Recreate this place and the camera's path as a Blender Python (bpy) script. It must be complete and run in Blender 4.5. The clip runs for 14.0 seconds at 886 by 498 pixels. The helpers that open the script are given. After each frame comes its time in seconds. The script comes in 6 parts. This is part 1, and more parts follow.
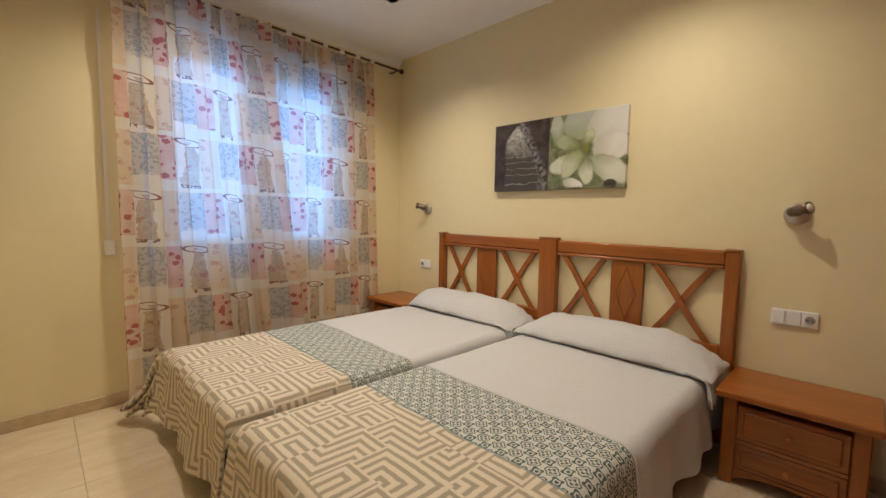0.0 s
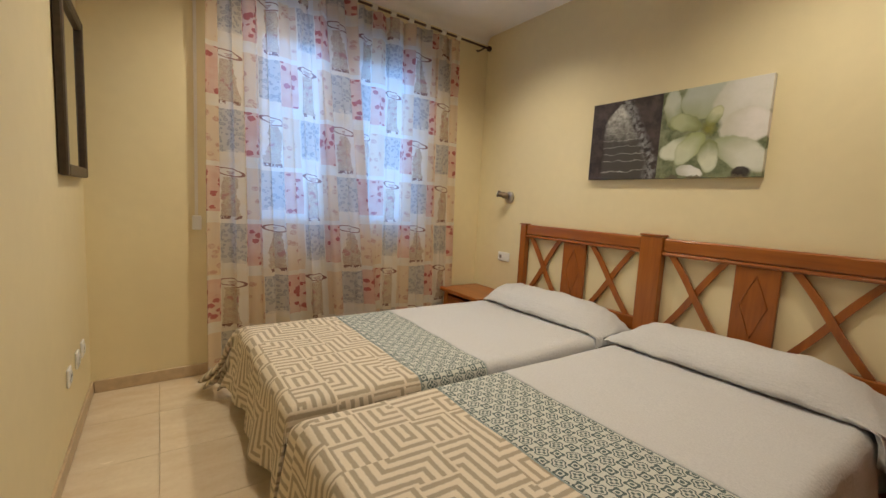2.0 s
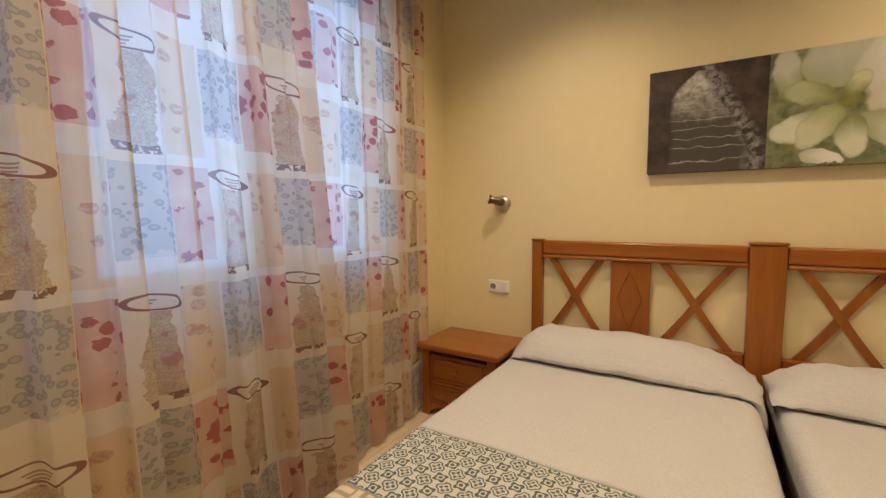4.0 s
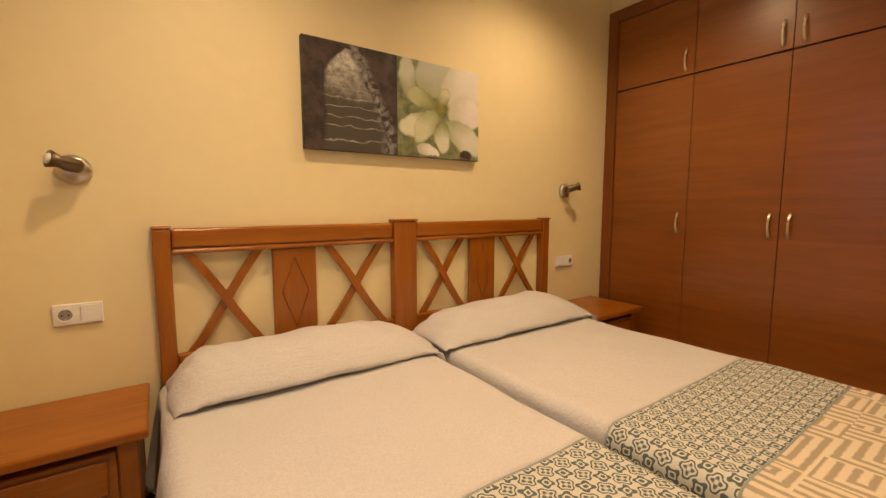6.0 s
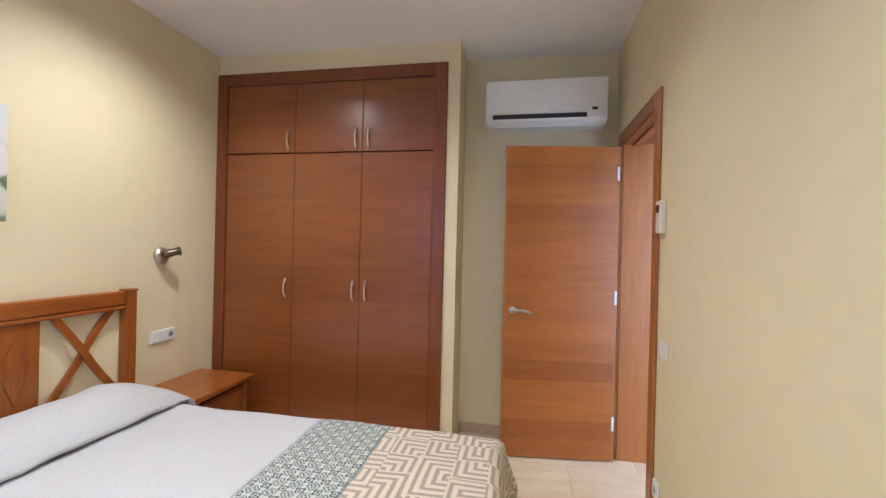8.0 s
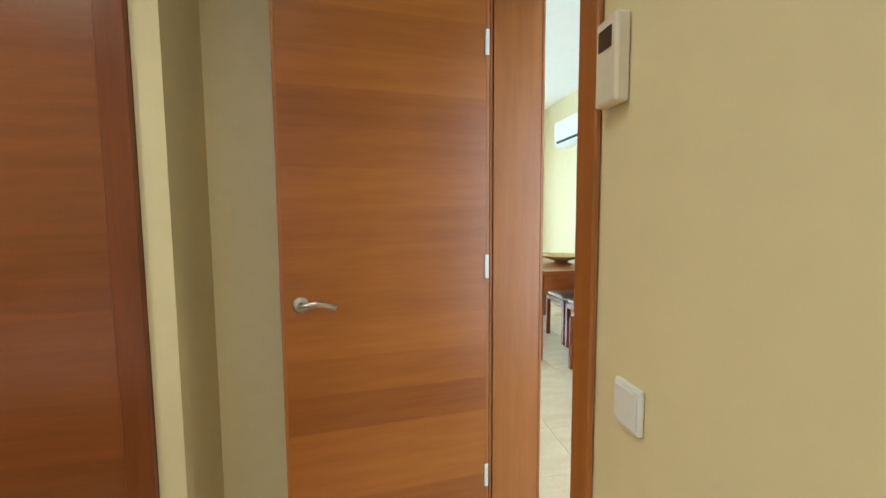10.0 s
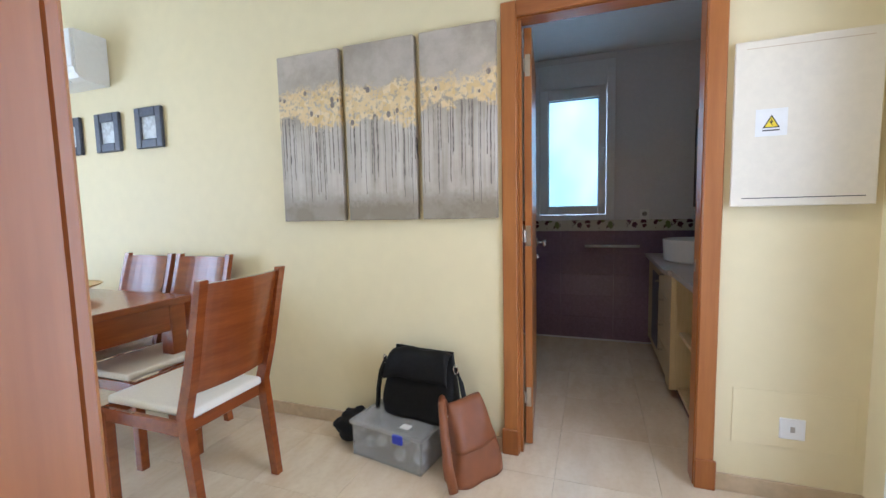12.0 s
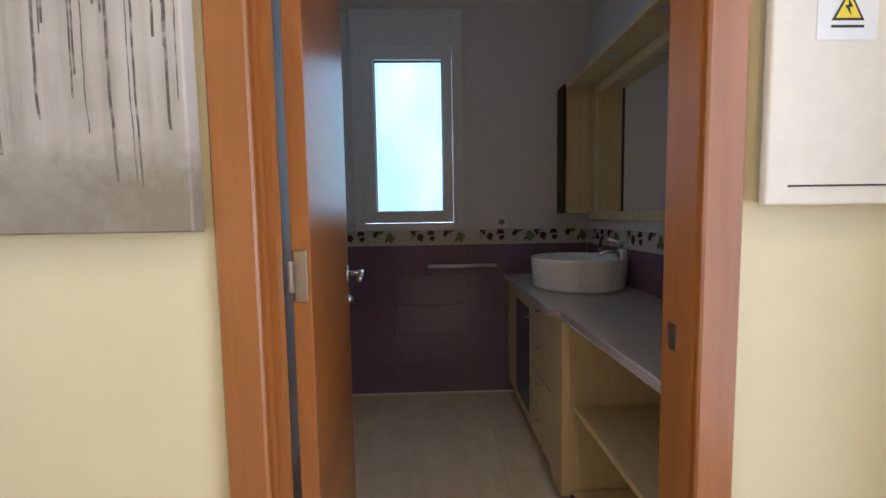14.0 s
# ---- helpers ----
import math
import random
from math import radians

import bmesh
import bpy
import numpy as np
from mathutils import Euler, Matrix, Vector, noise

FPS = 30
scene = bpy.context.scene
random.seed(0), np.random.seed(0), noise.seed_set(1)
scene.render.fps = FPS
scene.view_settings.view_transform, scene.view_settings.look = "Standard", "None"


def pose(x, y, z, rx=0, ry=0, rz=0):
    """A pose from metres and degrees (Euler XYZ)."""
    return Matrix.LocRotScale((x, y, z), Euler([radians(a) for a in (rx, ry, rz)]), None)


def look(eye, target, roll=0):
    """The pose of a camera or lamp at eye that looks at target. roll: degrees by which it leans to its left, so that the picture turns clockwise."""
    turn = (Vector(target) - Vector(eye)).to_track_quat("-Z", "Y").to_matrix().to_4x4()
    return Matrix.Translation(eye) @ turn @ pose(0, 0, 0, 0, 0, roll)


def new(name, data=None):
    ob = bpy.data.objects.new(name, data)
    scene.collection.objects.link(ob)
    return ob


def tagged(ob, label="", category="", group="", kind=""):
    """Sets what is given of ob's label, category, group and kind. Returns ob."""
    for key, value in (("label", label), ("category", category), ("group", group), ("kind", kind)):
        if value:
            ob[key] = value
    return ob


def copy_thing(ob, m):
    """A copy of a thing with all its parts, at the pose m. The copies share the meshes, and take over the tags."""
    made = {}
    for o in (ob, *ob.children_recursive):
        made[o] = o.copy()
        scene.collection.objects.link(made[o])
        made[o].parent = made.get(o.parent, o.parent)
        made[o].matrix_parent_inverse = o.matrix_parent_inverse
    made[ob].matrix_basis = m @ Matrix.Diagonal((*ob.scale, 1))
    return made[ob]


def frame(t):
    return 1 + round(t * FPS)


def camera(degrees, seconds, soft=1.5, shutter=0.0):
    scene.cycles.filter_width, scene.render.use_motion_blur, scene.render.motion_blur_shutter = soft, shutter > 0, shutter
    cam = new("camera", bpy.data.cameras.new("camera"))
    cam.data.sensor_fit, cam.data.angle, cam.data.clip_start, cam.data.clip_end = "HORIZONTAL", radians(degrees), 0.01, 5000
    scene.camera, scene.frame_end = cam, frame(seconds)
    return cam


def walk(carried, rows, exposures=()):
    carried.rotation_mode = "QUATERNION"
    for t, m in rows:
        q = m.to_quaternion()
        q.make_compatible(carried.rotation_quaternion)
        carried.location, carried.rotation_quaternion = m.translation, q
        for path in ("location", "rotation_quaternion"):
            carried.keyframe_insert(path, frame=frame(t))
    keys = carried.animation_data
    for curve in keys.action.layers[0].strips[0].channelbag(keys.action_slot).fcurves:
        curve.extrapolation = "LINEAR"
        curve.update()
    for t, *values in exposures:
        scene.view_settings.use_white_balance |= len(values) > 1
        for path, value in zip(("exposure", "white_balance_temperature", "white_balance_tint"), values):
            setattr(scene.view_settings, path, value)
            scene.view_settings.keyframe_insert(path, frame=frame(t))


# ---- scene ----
cam = camera(93.5, 14.0)
PATH = [
    (0, (3.24, -2.687, 1.237), (1.816, -1.293, 1.071), 0.9),
    (0.5, (3.241, -2.771, 1.242), (1.892, -1.312, 1.021), 0.7),
    (1, (3.261, -2.843, 1.183), (2.009, -1.312, 0.883), 1.2),
    (1.5, (3.243, -2.756, 1.126), (1.85, -1.349, 0.849), 2.4),
    (2, (3.021, -2.565, 1.204), (1.382, -1.44, 0.986), 3.1),
    (2.5, (2.772, -2.431, 1.22), (1.097, -1.365, 0.977), 2.1),
    (5, (0.599, -1.97, 1.216), (0.331, 0.005, 1.06), -1.3),
    (5.5, (0.446, -1.941, 1.19), (1.026, -0.038, 0.978), -0.6),
    (6, (0.513, -2.025, 1.155), (1.646, -0.389, 0.95), 0.0),
    (6.5, (0.524, -2.099, 1.143), (2.037, -0.806, 0.946), 0.4),
    (7, (0.526, -2.208, 1.188), (2.266, -1.237, 1.014), 1.3),
    (7.5, (0.586, -2.249, 1.289), (2.466, -1.574, 1.199), 1.8),
    (8, (0.707, -2.273, 1.352), (2.672, -1.898, 1.35), 1.4),
    (10.5, (2.442, -2.432, 1.209), (4.338, -3.039, 1.026), -0.5),
    (11, (2.833, -2.543, 1.16), (4.529, -3.589, 0.988), -0.5),
    (11.5, (3.102, -2.705, 1.168), (4.38, -4.232, 0.98), -1.4),
    (12, (3.276, -2.923, 1.191), (3.952, -4.797, 1.013), -1.3),
    (12.5, (3.337, -3.227, 1.185), (3.618, -5.205, 1.076), -0.4),
    (13, (3.337, -3.542, 1.183), (3.335, -5.538, 1.058), -1.4),
    (13.5, (3.347, -3.865, 1.184), (3.211, -5.859, 1.091), -1.3),
    (14, (3.323, -4.168, 1.174), (3.264, -6.161, 1.02), -0.9),
]
GAPS = [
    (3.75, (1.62, -2.52, 1.21), (0.45, -0.92, 1.04), 0.4),
    (9.25, (1.52, -2.56, 1.29), (3.51, -2.60, 1.20), 0.4),
]
EXPOSURES = [
    (0.0, -0.12, 6500, 10), (2.5, -0.26, 6700, 8), (4.0, -0.28, 8400, 14), (5.0, -0.52, 10400, 22), (5.6, -0.36, 11500, 24), (6.0, -0.05, 11200, 24),
    (6.5, 0.1, 7400, 14), (7.2, 0.33, 5700, 12), (8.2, 0.48, 5050, 12), (9.6, 0.25, 5300, 2), (10.3, 0.28, 6000, -6), (10.8, 0.26, 5600, 4), (11.2, 0.2, 5400, 12), (12.0, -0.04, 5600, 16), (13.0, -0.1, 5800, 18), (14.0, -0.15, 6150, 19),
]
walk(cam, [(t, look(eye, target, roll)) for t, eye, target, roll in sorted(PATH + GAPS)], EXPOSURES)

# ---- light ----
world = bpy.data.worlds.new("sky")
scene.world = world
world.use_nodes = True
_wn = world.node_tree.nodes
_sky = _wn.new("ShaderNodeTexSky")
_sky.sky_type, _sky.sun_disc, _sky.sun_elevation, _sky.sun_rotation = "NISHITA", False, radians(40), radians(120)
world.node_tree.links.new(_sky.outputs[0], _wn["Background"].inputs[0])
_wn["Background"].inputs[1].default_value = 0.1


def area_lamp(name, eye, target, sx, sy, watts, color):
    d = bpy.data.lights.new(name, "AREA")
    d.shape, d.size, d.size_y, d.energy, d.color = "RECTANGLE", sx, sy, watts, color
    ob = new(name, d)
    ob.matrix_world = look(eye, target)
    return ob


def spot_lamp(name, x, y, z, watts, color, size=136, blend=1.0):
    d = bpy.data.lights.new(name, "SPOT")
    d.energy, d.color, d.spot_size, d.spot_blend, d.shadow_soft_size = watts, color, radians(size), blend, 0.03
    ob = new(name, d)
    ob.matrix_world = look((x, y, z), (x, y + 0.0001, 0))
    return ob


WARM = (1.0, 0.88, 0.70)
# rear pair at y -1.95 is unseen, added by symmetry as fill light
BED_SPOTS = [(0.76, -0.80, 70, 134), (2.45, -0.74, 68, 150), (0.76, -1.95, 82, 142), (2.45, -1.95, 30, 140)]
HALL_SPOTS = [(3.05, -3.95, 44), (5.3, -3.6, 16)]
CEIL = 2.75
for sx, sy, watts, cone in BED_SPOTS:
    spot_lamp("bedroom_spot_light", sx, sy, CEIL - 0.03, watts, WARM, cone)
for sx, sy, watts in HALL_SPOTS:
    spot_lamp("hall_spot_light", sx, sy, CEIL - 0.03, watts, (1.0, 0.86, 0.66))
# daylight in the window openings
area_lamp("bedroom_window_sky", (-0.62, -1.30, 1.7), (2.0, -1.17, 1.5), 2.0, 2.0, 37, (0.19, 0.46, 1.0))
area_lamp("living_window_sky", (8.32, -2.7, 1.3), (5.0, -2.7, 1.1), 2.2, 2.2, 95, (0.70, 0.85, 1.0))
area_lamp("bathroom_window_sky", (3.446, -7.12, 1.72), (3.446, -5.0, 1.6), 0.62, 1.15, 11.5, (0.62, 0.80, 1.0))
area_lamp("entrance_sky", (2.13, -4.05, 1.2), (4.0, -4.0, 1.1), 0.85, 1.9, 24, (0.78, 0.88, 1.0))

# ---- materials ----
def material(name):
    m = bpy.data.materials.new(name)
    m.use_nodes = True
    return m, m.node_tree, m.node_tree.nodes["Principled BSDF"]


def math_node(nt, op, a, b=0.0, c=0.0):
    n = nt.nodes.new("ShaderNodeMath")
    n.operation = op
    for i, v in enumerate((a, b, c)):
        if isinstance(v, (int, float)):
            n.inputs[i].default_value = v
        else:
            nt.links.new(v, n.inputs[i])
    return n.outputs[0]


def mix(nt, fac, a, b):
    n = nt.nodes.new("ShaderNodeMix")
    n.data_type = "RGBA"
    for i, v in ((0, fac), (6, a), (7, b)):
        if isinstance(v, (int, float)):
            n.inputs[i].default_value = v
        elif isinstance(v, tuple):
            n.inputs[i].default_value = (*v, 1)
        else:
            nt.links.new(v, n.inputs[i])
    return n.outputs[2]


def coords(nt, kind="Object", scale=(1, 1, 1)):
    tc = nt.nodes.new("ShaderNodeTexCoord")
    mp = nt.nodes.new("ShaderNodeMapping")
    mp.inputs["Scale"].default_value = scale
    nt.links.new(tc.outputs[kind], mp.inputs[0])
    return mp.outputs[0]


def noise_tex(nt, vec, scale, detail=4, rough=0.55, out=0):
    n = nt.nodes.new("ShaderNodeTexNoise")
    n.inputs["Scale"].default_value, n.inputs["Detail"].default_value, n.inputs["Roughness"].default_value = scale, detail, rough
    nt.links.new(vec, n.inputs["Vector"])
    return n.outputs[out]


def ramp(nt, val, lo, hi):
    n = nt.nodes.new("ShaderNodeMapRange")
    n.inputs[1].default_value, n.inputs[2].default_value = lo, hi
    nt.links.new(val, n.inputs[0])
    return n.outputs[0]


def bump(nt, p, height, strength, dist=0.01):
    n = nt.nodes.new("ShaderNodeBump")
    n.inputs["Strength"].default_value, n.inputs["Distance"].default_value = strength, dist
    nt.links.new(height, n.inputs["Height"])
    nt.links.new(n.outputs[0], p.inputs["Normal"])


def plain(name, color, rough=0.5, metal=0.0, vary=0.08, grain=40, bumps=0.05):
    m, nt, p = material(name)
    v = coords(nt)
    f = noise_tex(nt, v, grain)
    g = noise_tex(nt, v, 3.0)
    dark = tuple(c * (1 - vary) for c in color)
    lite = tuple(min(1, c * (1 + vary * 0.5)) for c in color)
    c1 = mix(nt, ramp(nt, f, 0.35, 0.65), dark, lite)
    c2 = mix(nt, math_node(nt, "MULTIPLY", ramp(nt, g, 0.4, 0.7), 0.4), c1, dark)
    nt.links.new(c2, p.inputs["Base Color"])
    p.inputs["Roughness"].default_value, p.inputs["Metallic"].default_value = rough, metal
    if bumps:
        bump(nt, p, f, bumps, 0.002)
    return m


def paint(name, color):
    m, nt, p = material(name)
    v = coords(nt)
    fine, mid, big = noise_tex(nt, v, 160, 3), noise_tex(nt, v, 14, 4), noise_tex(nt, v, 1.3, 3)
    c1 = mix(nt, ramp(nt, mid, 0.3, 0.7), tuple(c * 0.965 for c in color), color)
    c2 = mix(nt, math_node(nt, "MULTIPLY", ramp(nt, big, 0.45, 0.75), 0.5), c1, tuple(c * 0.94 for c in color))
    nt.links.new(c2, p.inputs["Base Color"])
    p.inputs["Roughness"].default_value = 0.62
    bump(nt, p, math_node(nt, "ADD", fine, math_node(nt, "MULTIPLY", mid, 0.6)), 0.12, 0.002)
    return m


def wood(name, dark, lite, grain="z", rough=0.34, bands=0.0, fine=1.0, band_mix=0.22, soft=0.0, coat=0.22, coat_rough=0.2):
    """Varnished veneer: grain runs along one axis; bands: height of the veneer leaves that lie across."""
    m, nt, p = material(name)
    s = {"x": (1.2, 16, 16), "y": (16, 1.2, 16), "z": (16, 16, 1.2)}[grain]
    v = coords(nt, "Object", s)
    n1 = noise_tex(nt, v, 1.6 * fine, 6, 0.6)
    n2 = noise_tex(nt, v, 7.0 * fine, 4, 0.6)
    big = noise_tex(nt, coords(nt), 2.2, 3)
    f = math_node(nt, "ADD", math_node(nt, "MULTIPLY", n1, 0.7), math_node(nt, "MULTIPLY", n2, 0.3))
    f = math_node(nt, "ADD", f, math_node(nt, "MULTIPLY", math_node(nt, "SUBTRACT", big, 0.5), 0.25))
    if bands:
        sep = nt.nodes.new("ShaderNodeSeparateXYZ")
        tc = nt.nodes.new("ShaderNodeTexCoord")
        nt.links.new(tc.outputs["Object"], sep.inputs[0])
        k = math_node(nt, "FLOOR", math_node(nt, "DIVIDE", sep.outputs[2], bands))
        wn = nt.nodes.new("ShaderNodeTexWhiteNoise")
        wn.noise_dimensions = "1D"
        nt.links.new(k, wn.inputs["W"])
        f = math_node(nt, "ADD", f, math_node(nt, "MULTIPLY", math_node(nt, "SUBTRACT", wn.outputs[0], 0.5), band_mix))
    nt.links.new(mix(nt, ramp(nt, f, 0.3 - soft, 0.72 + soft), dark, lite), p.inputs["Base Color"])
    p.inputs["Roughness"].default_value = rough
    p.inputs["Coat Weight"].default_value, p.inputs["Coat Roughness"].default_value = coat, coat_rough
    bump(nt, p, n2, 0.05, 0.002)
    return m


WALL = paint("cream_wall_paint", (0.79, 0.69, 0.435))
CEILW = paint("white_ceiling_paint", (0.88, 0.86, 0.84))
CHERRY = wood("cherry_veneer_upright", (0.23, 0.066, 0.013), (0.37, 0.13, 0.03), "z")
CHERRY_X = wood("cherry_veneer_along_x", (0.23, 0.066, 0.013), (0.37, 0.13, 0.03), "x")
DOORW = wood("cherry_door_veneer", (0.22, 0.057, 0.006), (0.44, 0.148, 0.019), "y", 0.36, bands=0.128, band_mix=0.42, soft=0.22, coat=0.5, coat_rough=0.33)
DOORV = wood("cherry_door_lipping", (0.30, 0.098, 0.019), (0.42, 0.155, 0.036), "z", 0.36, coat=0.4, coat_rough=0.35)
WARDW = wood("wardrobe_cherry_veneer", (0.155, 0.038, 0.006), (0.30, 0.088, 0.016), "y", 0.27, bands=0.24, band_mix=0.14, soft=0.2, coat=0.6, coat_rough=0.36)
WARDF = wood("wardrobe_cherry_frame", (0.15, 0.036, 0.007), (0.23, 0.062, 0.012), "z", 0.34)
PINE = wood("honey_pine_varnish", (0.22, 0.056, 0.007), (0.39, 0.122, 0.016), "x", 0.3)
PINEZ = wood("honey_pine_varnish_upright", (0.22, 0.056, 0.007), (0.39, 0.122, 0.016), "z", 0.3)
PINED = wood("honey_pine_drawer", (0.21, 0.054, 0.008), (0.36, 0.112, 0.018), "x", 0.34)
MAPLE = wood("pale_maple_laminate", (0.55, 0.42, 0.22), (0.68, 0.55, 0.32), "z", 0.45)
TABLEW = wood("dark_cherry_table_wood", (0.17, 0.034, 0.006), (0.30, 0.074, 0.014), "y", 0.24, coat=0.5, coat_rough=0.12)
WHITEP = plain("white_plastic", (0.80, 0.80, 0.78), 0.35, vary=0.03, bumps=0)
WELL_SHADE = plain("socket_well_shade", (0.30, 0.29, 0.28), 0.4, vary=0.05, bumps=0)
IVORY = plain("ivory_enamel", (0.77, 0.71, 0.585), 0.4, vary=0.03, bumps=0)
PVC = plain("white_window_plastic", (0.78, 0.80, 0.82), 0.3, vary=0.03, bumps=0)
BLACK = plain("black_rubber", (0.012, 0.012, 0.012), 0.5)
DARKSLOT = plain("dark_slot", (0.02, 0.02, 0.02), 0.6)
STEEL = plain("brushed_nickel", (0.55, 0.53, 0.50), 0.32, 1.0, vary=0.1)
BRONZE = plain("aged_bronze", (0.20, 0.15, 0.105), 0.38, 1.0, vary=0.25)
CHROME = plain("chrome", (0.80, 0.80, 0.80), 0.12, 1.0, vary=0.03, bumps=0)
BRASS = plain("satin_brass", (0.85, 0.74, 0.58), 0.36, 1.0)
IRON = plain("dark_iron", (0.085, 0.05, 0.034), 0.45, 0.6)
SATIN = plain("satin_chrome", (0.92, 0.92, 0.92), 0.42, 0.85, vary=0.02, bumps=0)
CERAMIC = plain("white_ceramic", (0.82, 0.82, 0.82), 0.12, vary=0.02, bumps=0)
GREYSTONE = plain("speckled_stone_top", (0.46, 0.41, 0.38), 0.3, vary=0.35, grain=220)
BASEB = plain("beige_tile_skirting", (0.55, 0.42, 0.27), 0.35, vary=0.15, grain=14)
GROUT = plain("beige_grout", (0.64, 0.54, 0.40), 0.8, vary=0.15)
SEAT = plain("cream_seat_fabric", (0.80, 0.76, 0.68), 0.85, vary=0.06, grain=180, bumps=0.2)
LEATHER = plain("black_leather", (0.0045, 0.0045, 0.005), 0.6, vary=0.4, grain=70, bumps=0.25)
LEATHER.node_tree.nodes["Principled BSDF"].inputs["Specular IOR Level"].default_value = 0.22
FLEECE = plain("black_cloth", (0.008, 0.008, 0.009), 0.95, vary=0.4, grain=150, bumps=0.5)
BROWNL = plain("tan_brown_leather", (0.23, 0.075, 0.026), 0.45, vary=0.15, grain=9, bumps=0.12)
BLUEP = plain("blue_plastic_clip", (0.02, 0.04, 0.45), 0.35)
YELLOW = plain("warning_yellow", (0.85, 0.66, 0.02), 0.4, vary=0.03)
DARKFRAME = plain("dark_walnut_frame", (0.055, 0.038, 0.025), 0.4, vary=0.3)
SLATE = plain("slate_blue_frame", (0.07, 0.08, 0.11), 0.4, vary=0.3)
PALEPRINT = plain("pale_print", (0.62, 0.66, 0.68), 0.5, vary=0.4, grain=25)
BOWLW = plain("light_turned_wood", (0.62, 0.40, 0.16), 0.4, vary=0.2)
PURPLE = plain("plum_wall_tile", (0.23, 0.155, 0.235), 0.16, vary=0.12, grain=60, bumps=0)
WTILE = plain("white_wall_tile", (0.74, 0.73, 0.74), 0.22, vary=0.03, bumps=0)
QUILT, nt, p = material("pale_grey_quilt")
q1, q2 = noise_tex(nt, coords(nt, "Object", (14, 46, 46)), 1.6, 3, 0.6), noise_tex(nt, coords(nt), 150, 3)
q3 = noise_tex(nt, coords(nt), 5, 3)
c1 = mix(nt, ramp(nt, q2, 0.35, 0.65), (0.53, 0.53, 0.535), (0.60, 0.595, 0.595))
nt.links.new(mix(nt, math_node(nt, "MULTIPLY", ramp(nt, q3, 0.4, 0.7), 0.35), c1, (0.54, 0.53, 0.52)), p.inputs["Base Color"])
p.inputs["Roughness"].default_value = 0.9
bump(nt, p, math_node(nt, "ADD", math_node(nt, "MULTIPLY", q1, 1.6), math_node(nt, "MULTIPLY", q2, 0.35)), 0.5, 0.006)

m, nt, p = material("silvered_mirror")
p.inputs["Base Color"].default_value, p.inputs["Metallic"].default_value, p.inputs["Roughness"].default_value = (0.85, 0.86, 0.85, 1), 1, 0.02
MIRROR = m
m, nt, p = material("window_glass")
p.inputs["Transmission Weight"].default_value, p.inputs["Roughness"].default_value, p.inputs["IOR"].default_value = 1, 0, 1.1
GLASS = m
m, nt, p = material("clear_box_plastic")
p.inputs["Base Color"].default_value = (0.86, 0.88, 0.9, 1)
p.inputs["Transmission Weight"].default_value, p.inputs["Roughness"].default_value, p.inputs["IOR"].default_value = 0.75, 0.25, 1.2
CLEARP = m
m, nt, p = material("frosted_glass")
tr = nt.nodes.new("ShaderNodeBsdfTranslucent")
fr = noise_tex(nt, coords(nt, "Object", (1, 1, 0.7)), 2.2, 2)
nt.links.new(mix(nt, ramp(nt, fr, 0.35, 0.65), (0.66, 0.84, 0.83), (0.82, 0.90, 0.95)), tr.inputs[0])
ms = nt.nodes.new("ShaderNodeMixShader")
ms.inputs[0].default_value = 0.75
p.inputs["Roughness"].default_value = 0.35
nt.links.new(p.outputs[0], ms.inputs[1])
nt.links.new(tr.outputs[0], ms.inputs[2])
nt.links.new(ms.outputs[0], nt.nodes["Material Output"].inputs[0])
FROST = m
m, nt, p = material("lit_lamp_disc")
p.inputs["Emission Color"].default_value, p.inputs["Emission Strength"].default_value = (1, 0.85, 0.6, 1), 14
LAMPGLOW = m

# marble-like floor tile, each tile a little different
m, nt, p = material("beige_floor_tile")
oi = nt.nodes.new("ShaderNodeObjectInfo")
tc = nt.nodes.new("ShaderNodeTexCoord")
va = nt.nodes.new("ShaderNodeVectorMath")
va.operation = "ADD"
sc = nt.nodes.new("ShaderNodeVectorMath")
sc.operation = "SCALE"
nt.links.new(oi.outputs["Location"], sc.inputs[0])
sc.inputs["Scale"].default_value = 3.1
nt.links.new(tc.outputs["Object"], va.inputs[0])
nt.links.new(sc.outputs[0], va.inputs[1])
mp = nt.nodes.new("ShaderNodeMapping")
mp.inputs["Scale"].default_value = (5, 1.6, 3)
nt.links.new(va.outputs[0], mp.inputs[0])
n1 = noise_tex(nt, mp.outputs[0], 2.0, 6, 0.6)
n2 = noise_tex(nt, va.outputs[0], 40, 3)
c1 = mix(nt, ramp(nt, n1, 0.35, 0.68), (0.66, 0.53, 0.37), (0.76, 0.66, 0.50))
c2 = mix(nt, math_node(nt, "MULTIPLY", oi.outputs["Random"], 0.35), c1, (0.60, 0.48, 0.34))
c3 = mix(nt, math_node(nt, "MULTIPLY", ramp(nt, n2, 0.45, 0.7), 0.2), c2, (0.55, 0.43, 0.30))
nt.links.new(c3, p.inputs["Base Color"])
nt.links.new(math_node(nt, "ADD", 0.16, math_node(nt, "MULTIPLY", n1, 0.16)), p.inputs["Roughness"])
TILE = m


def uv_parts(nt):
    tc = nt.nodes.new("ShaderNodeTexCoord")
    sep = nt.nodes.new("ShaderNodeSeparateXYZ")
    nt.links.new(tc.outputs["UV"], sep.inputs[0])
    return tc.outputs["UV"], sep.outputs[0], sep.outputs[1]


def cell(nt, x, size):
    """Index and centred local coordinate (-0.5..0.5) of a cell row."""
    q = math_node(nt, "DIVIDE", x, size)
    i = math_node(nt, "FLOOR", q)
    return i, math_node(nt, "SUBTRACT", math_node(nt, "SUBTRACT", q, i), 0.5)


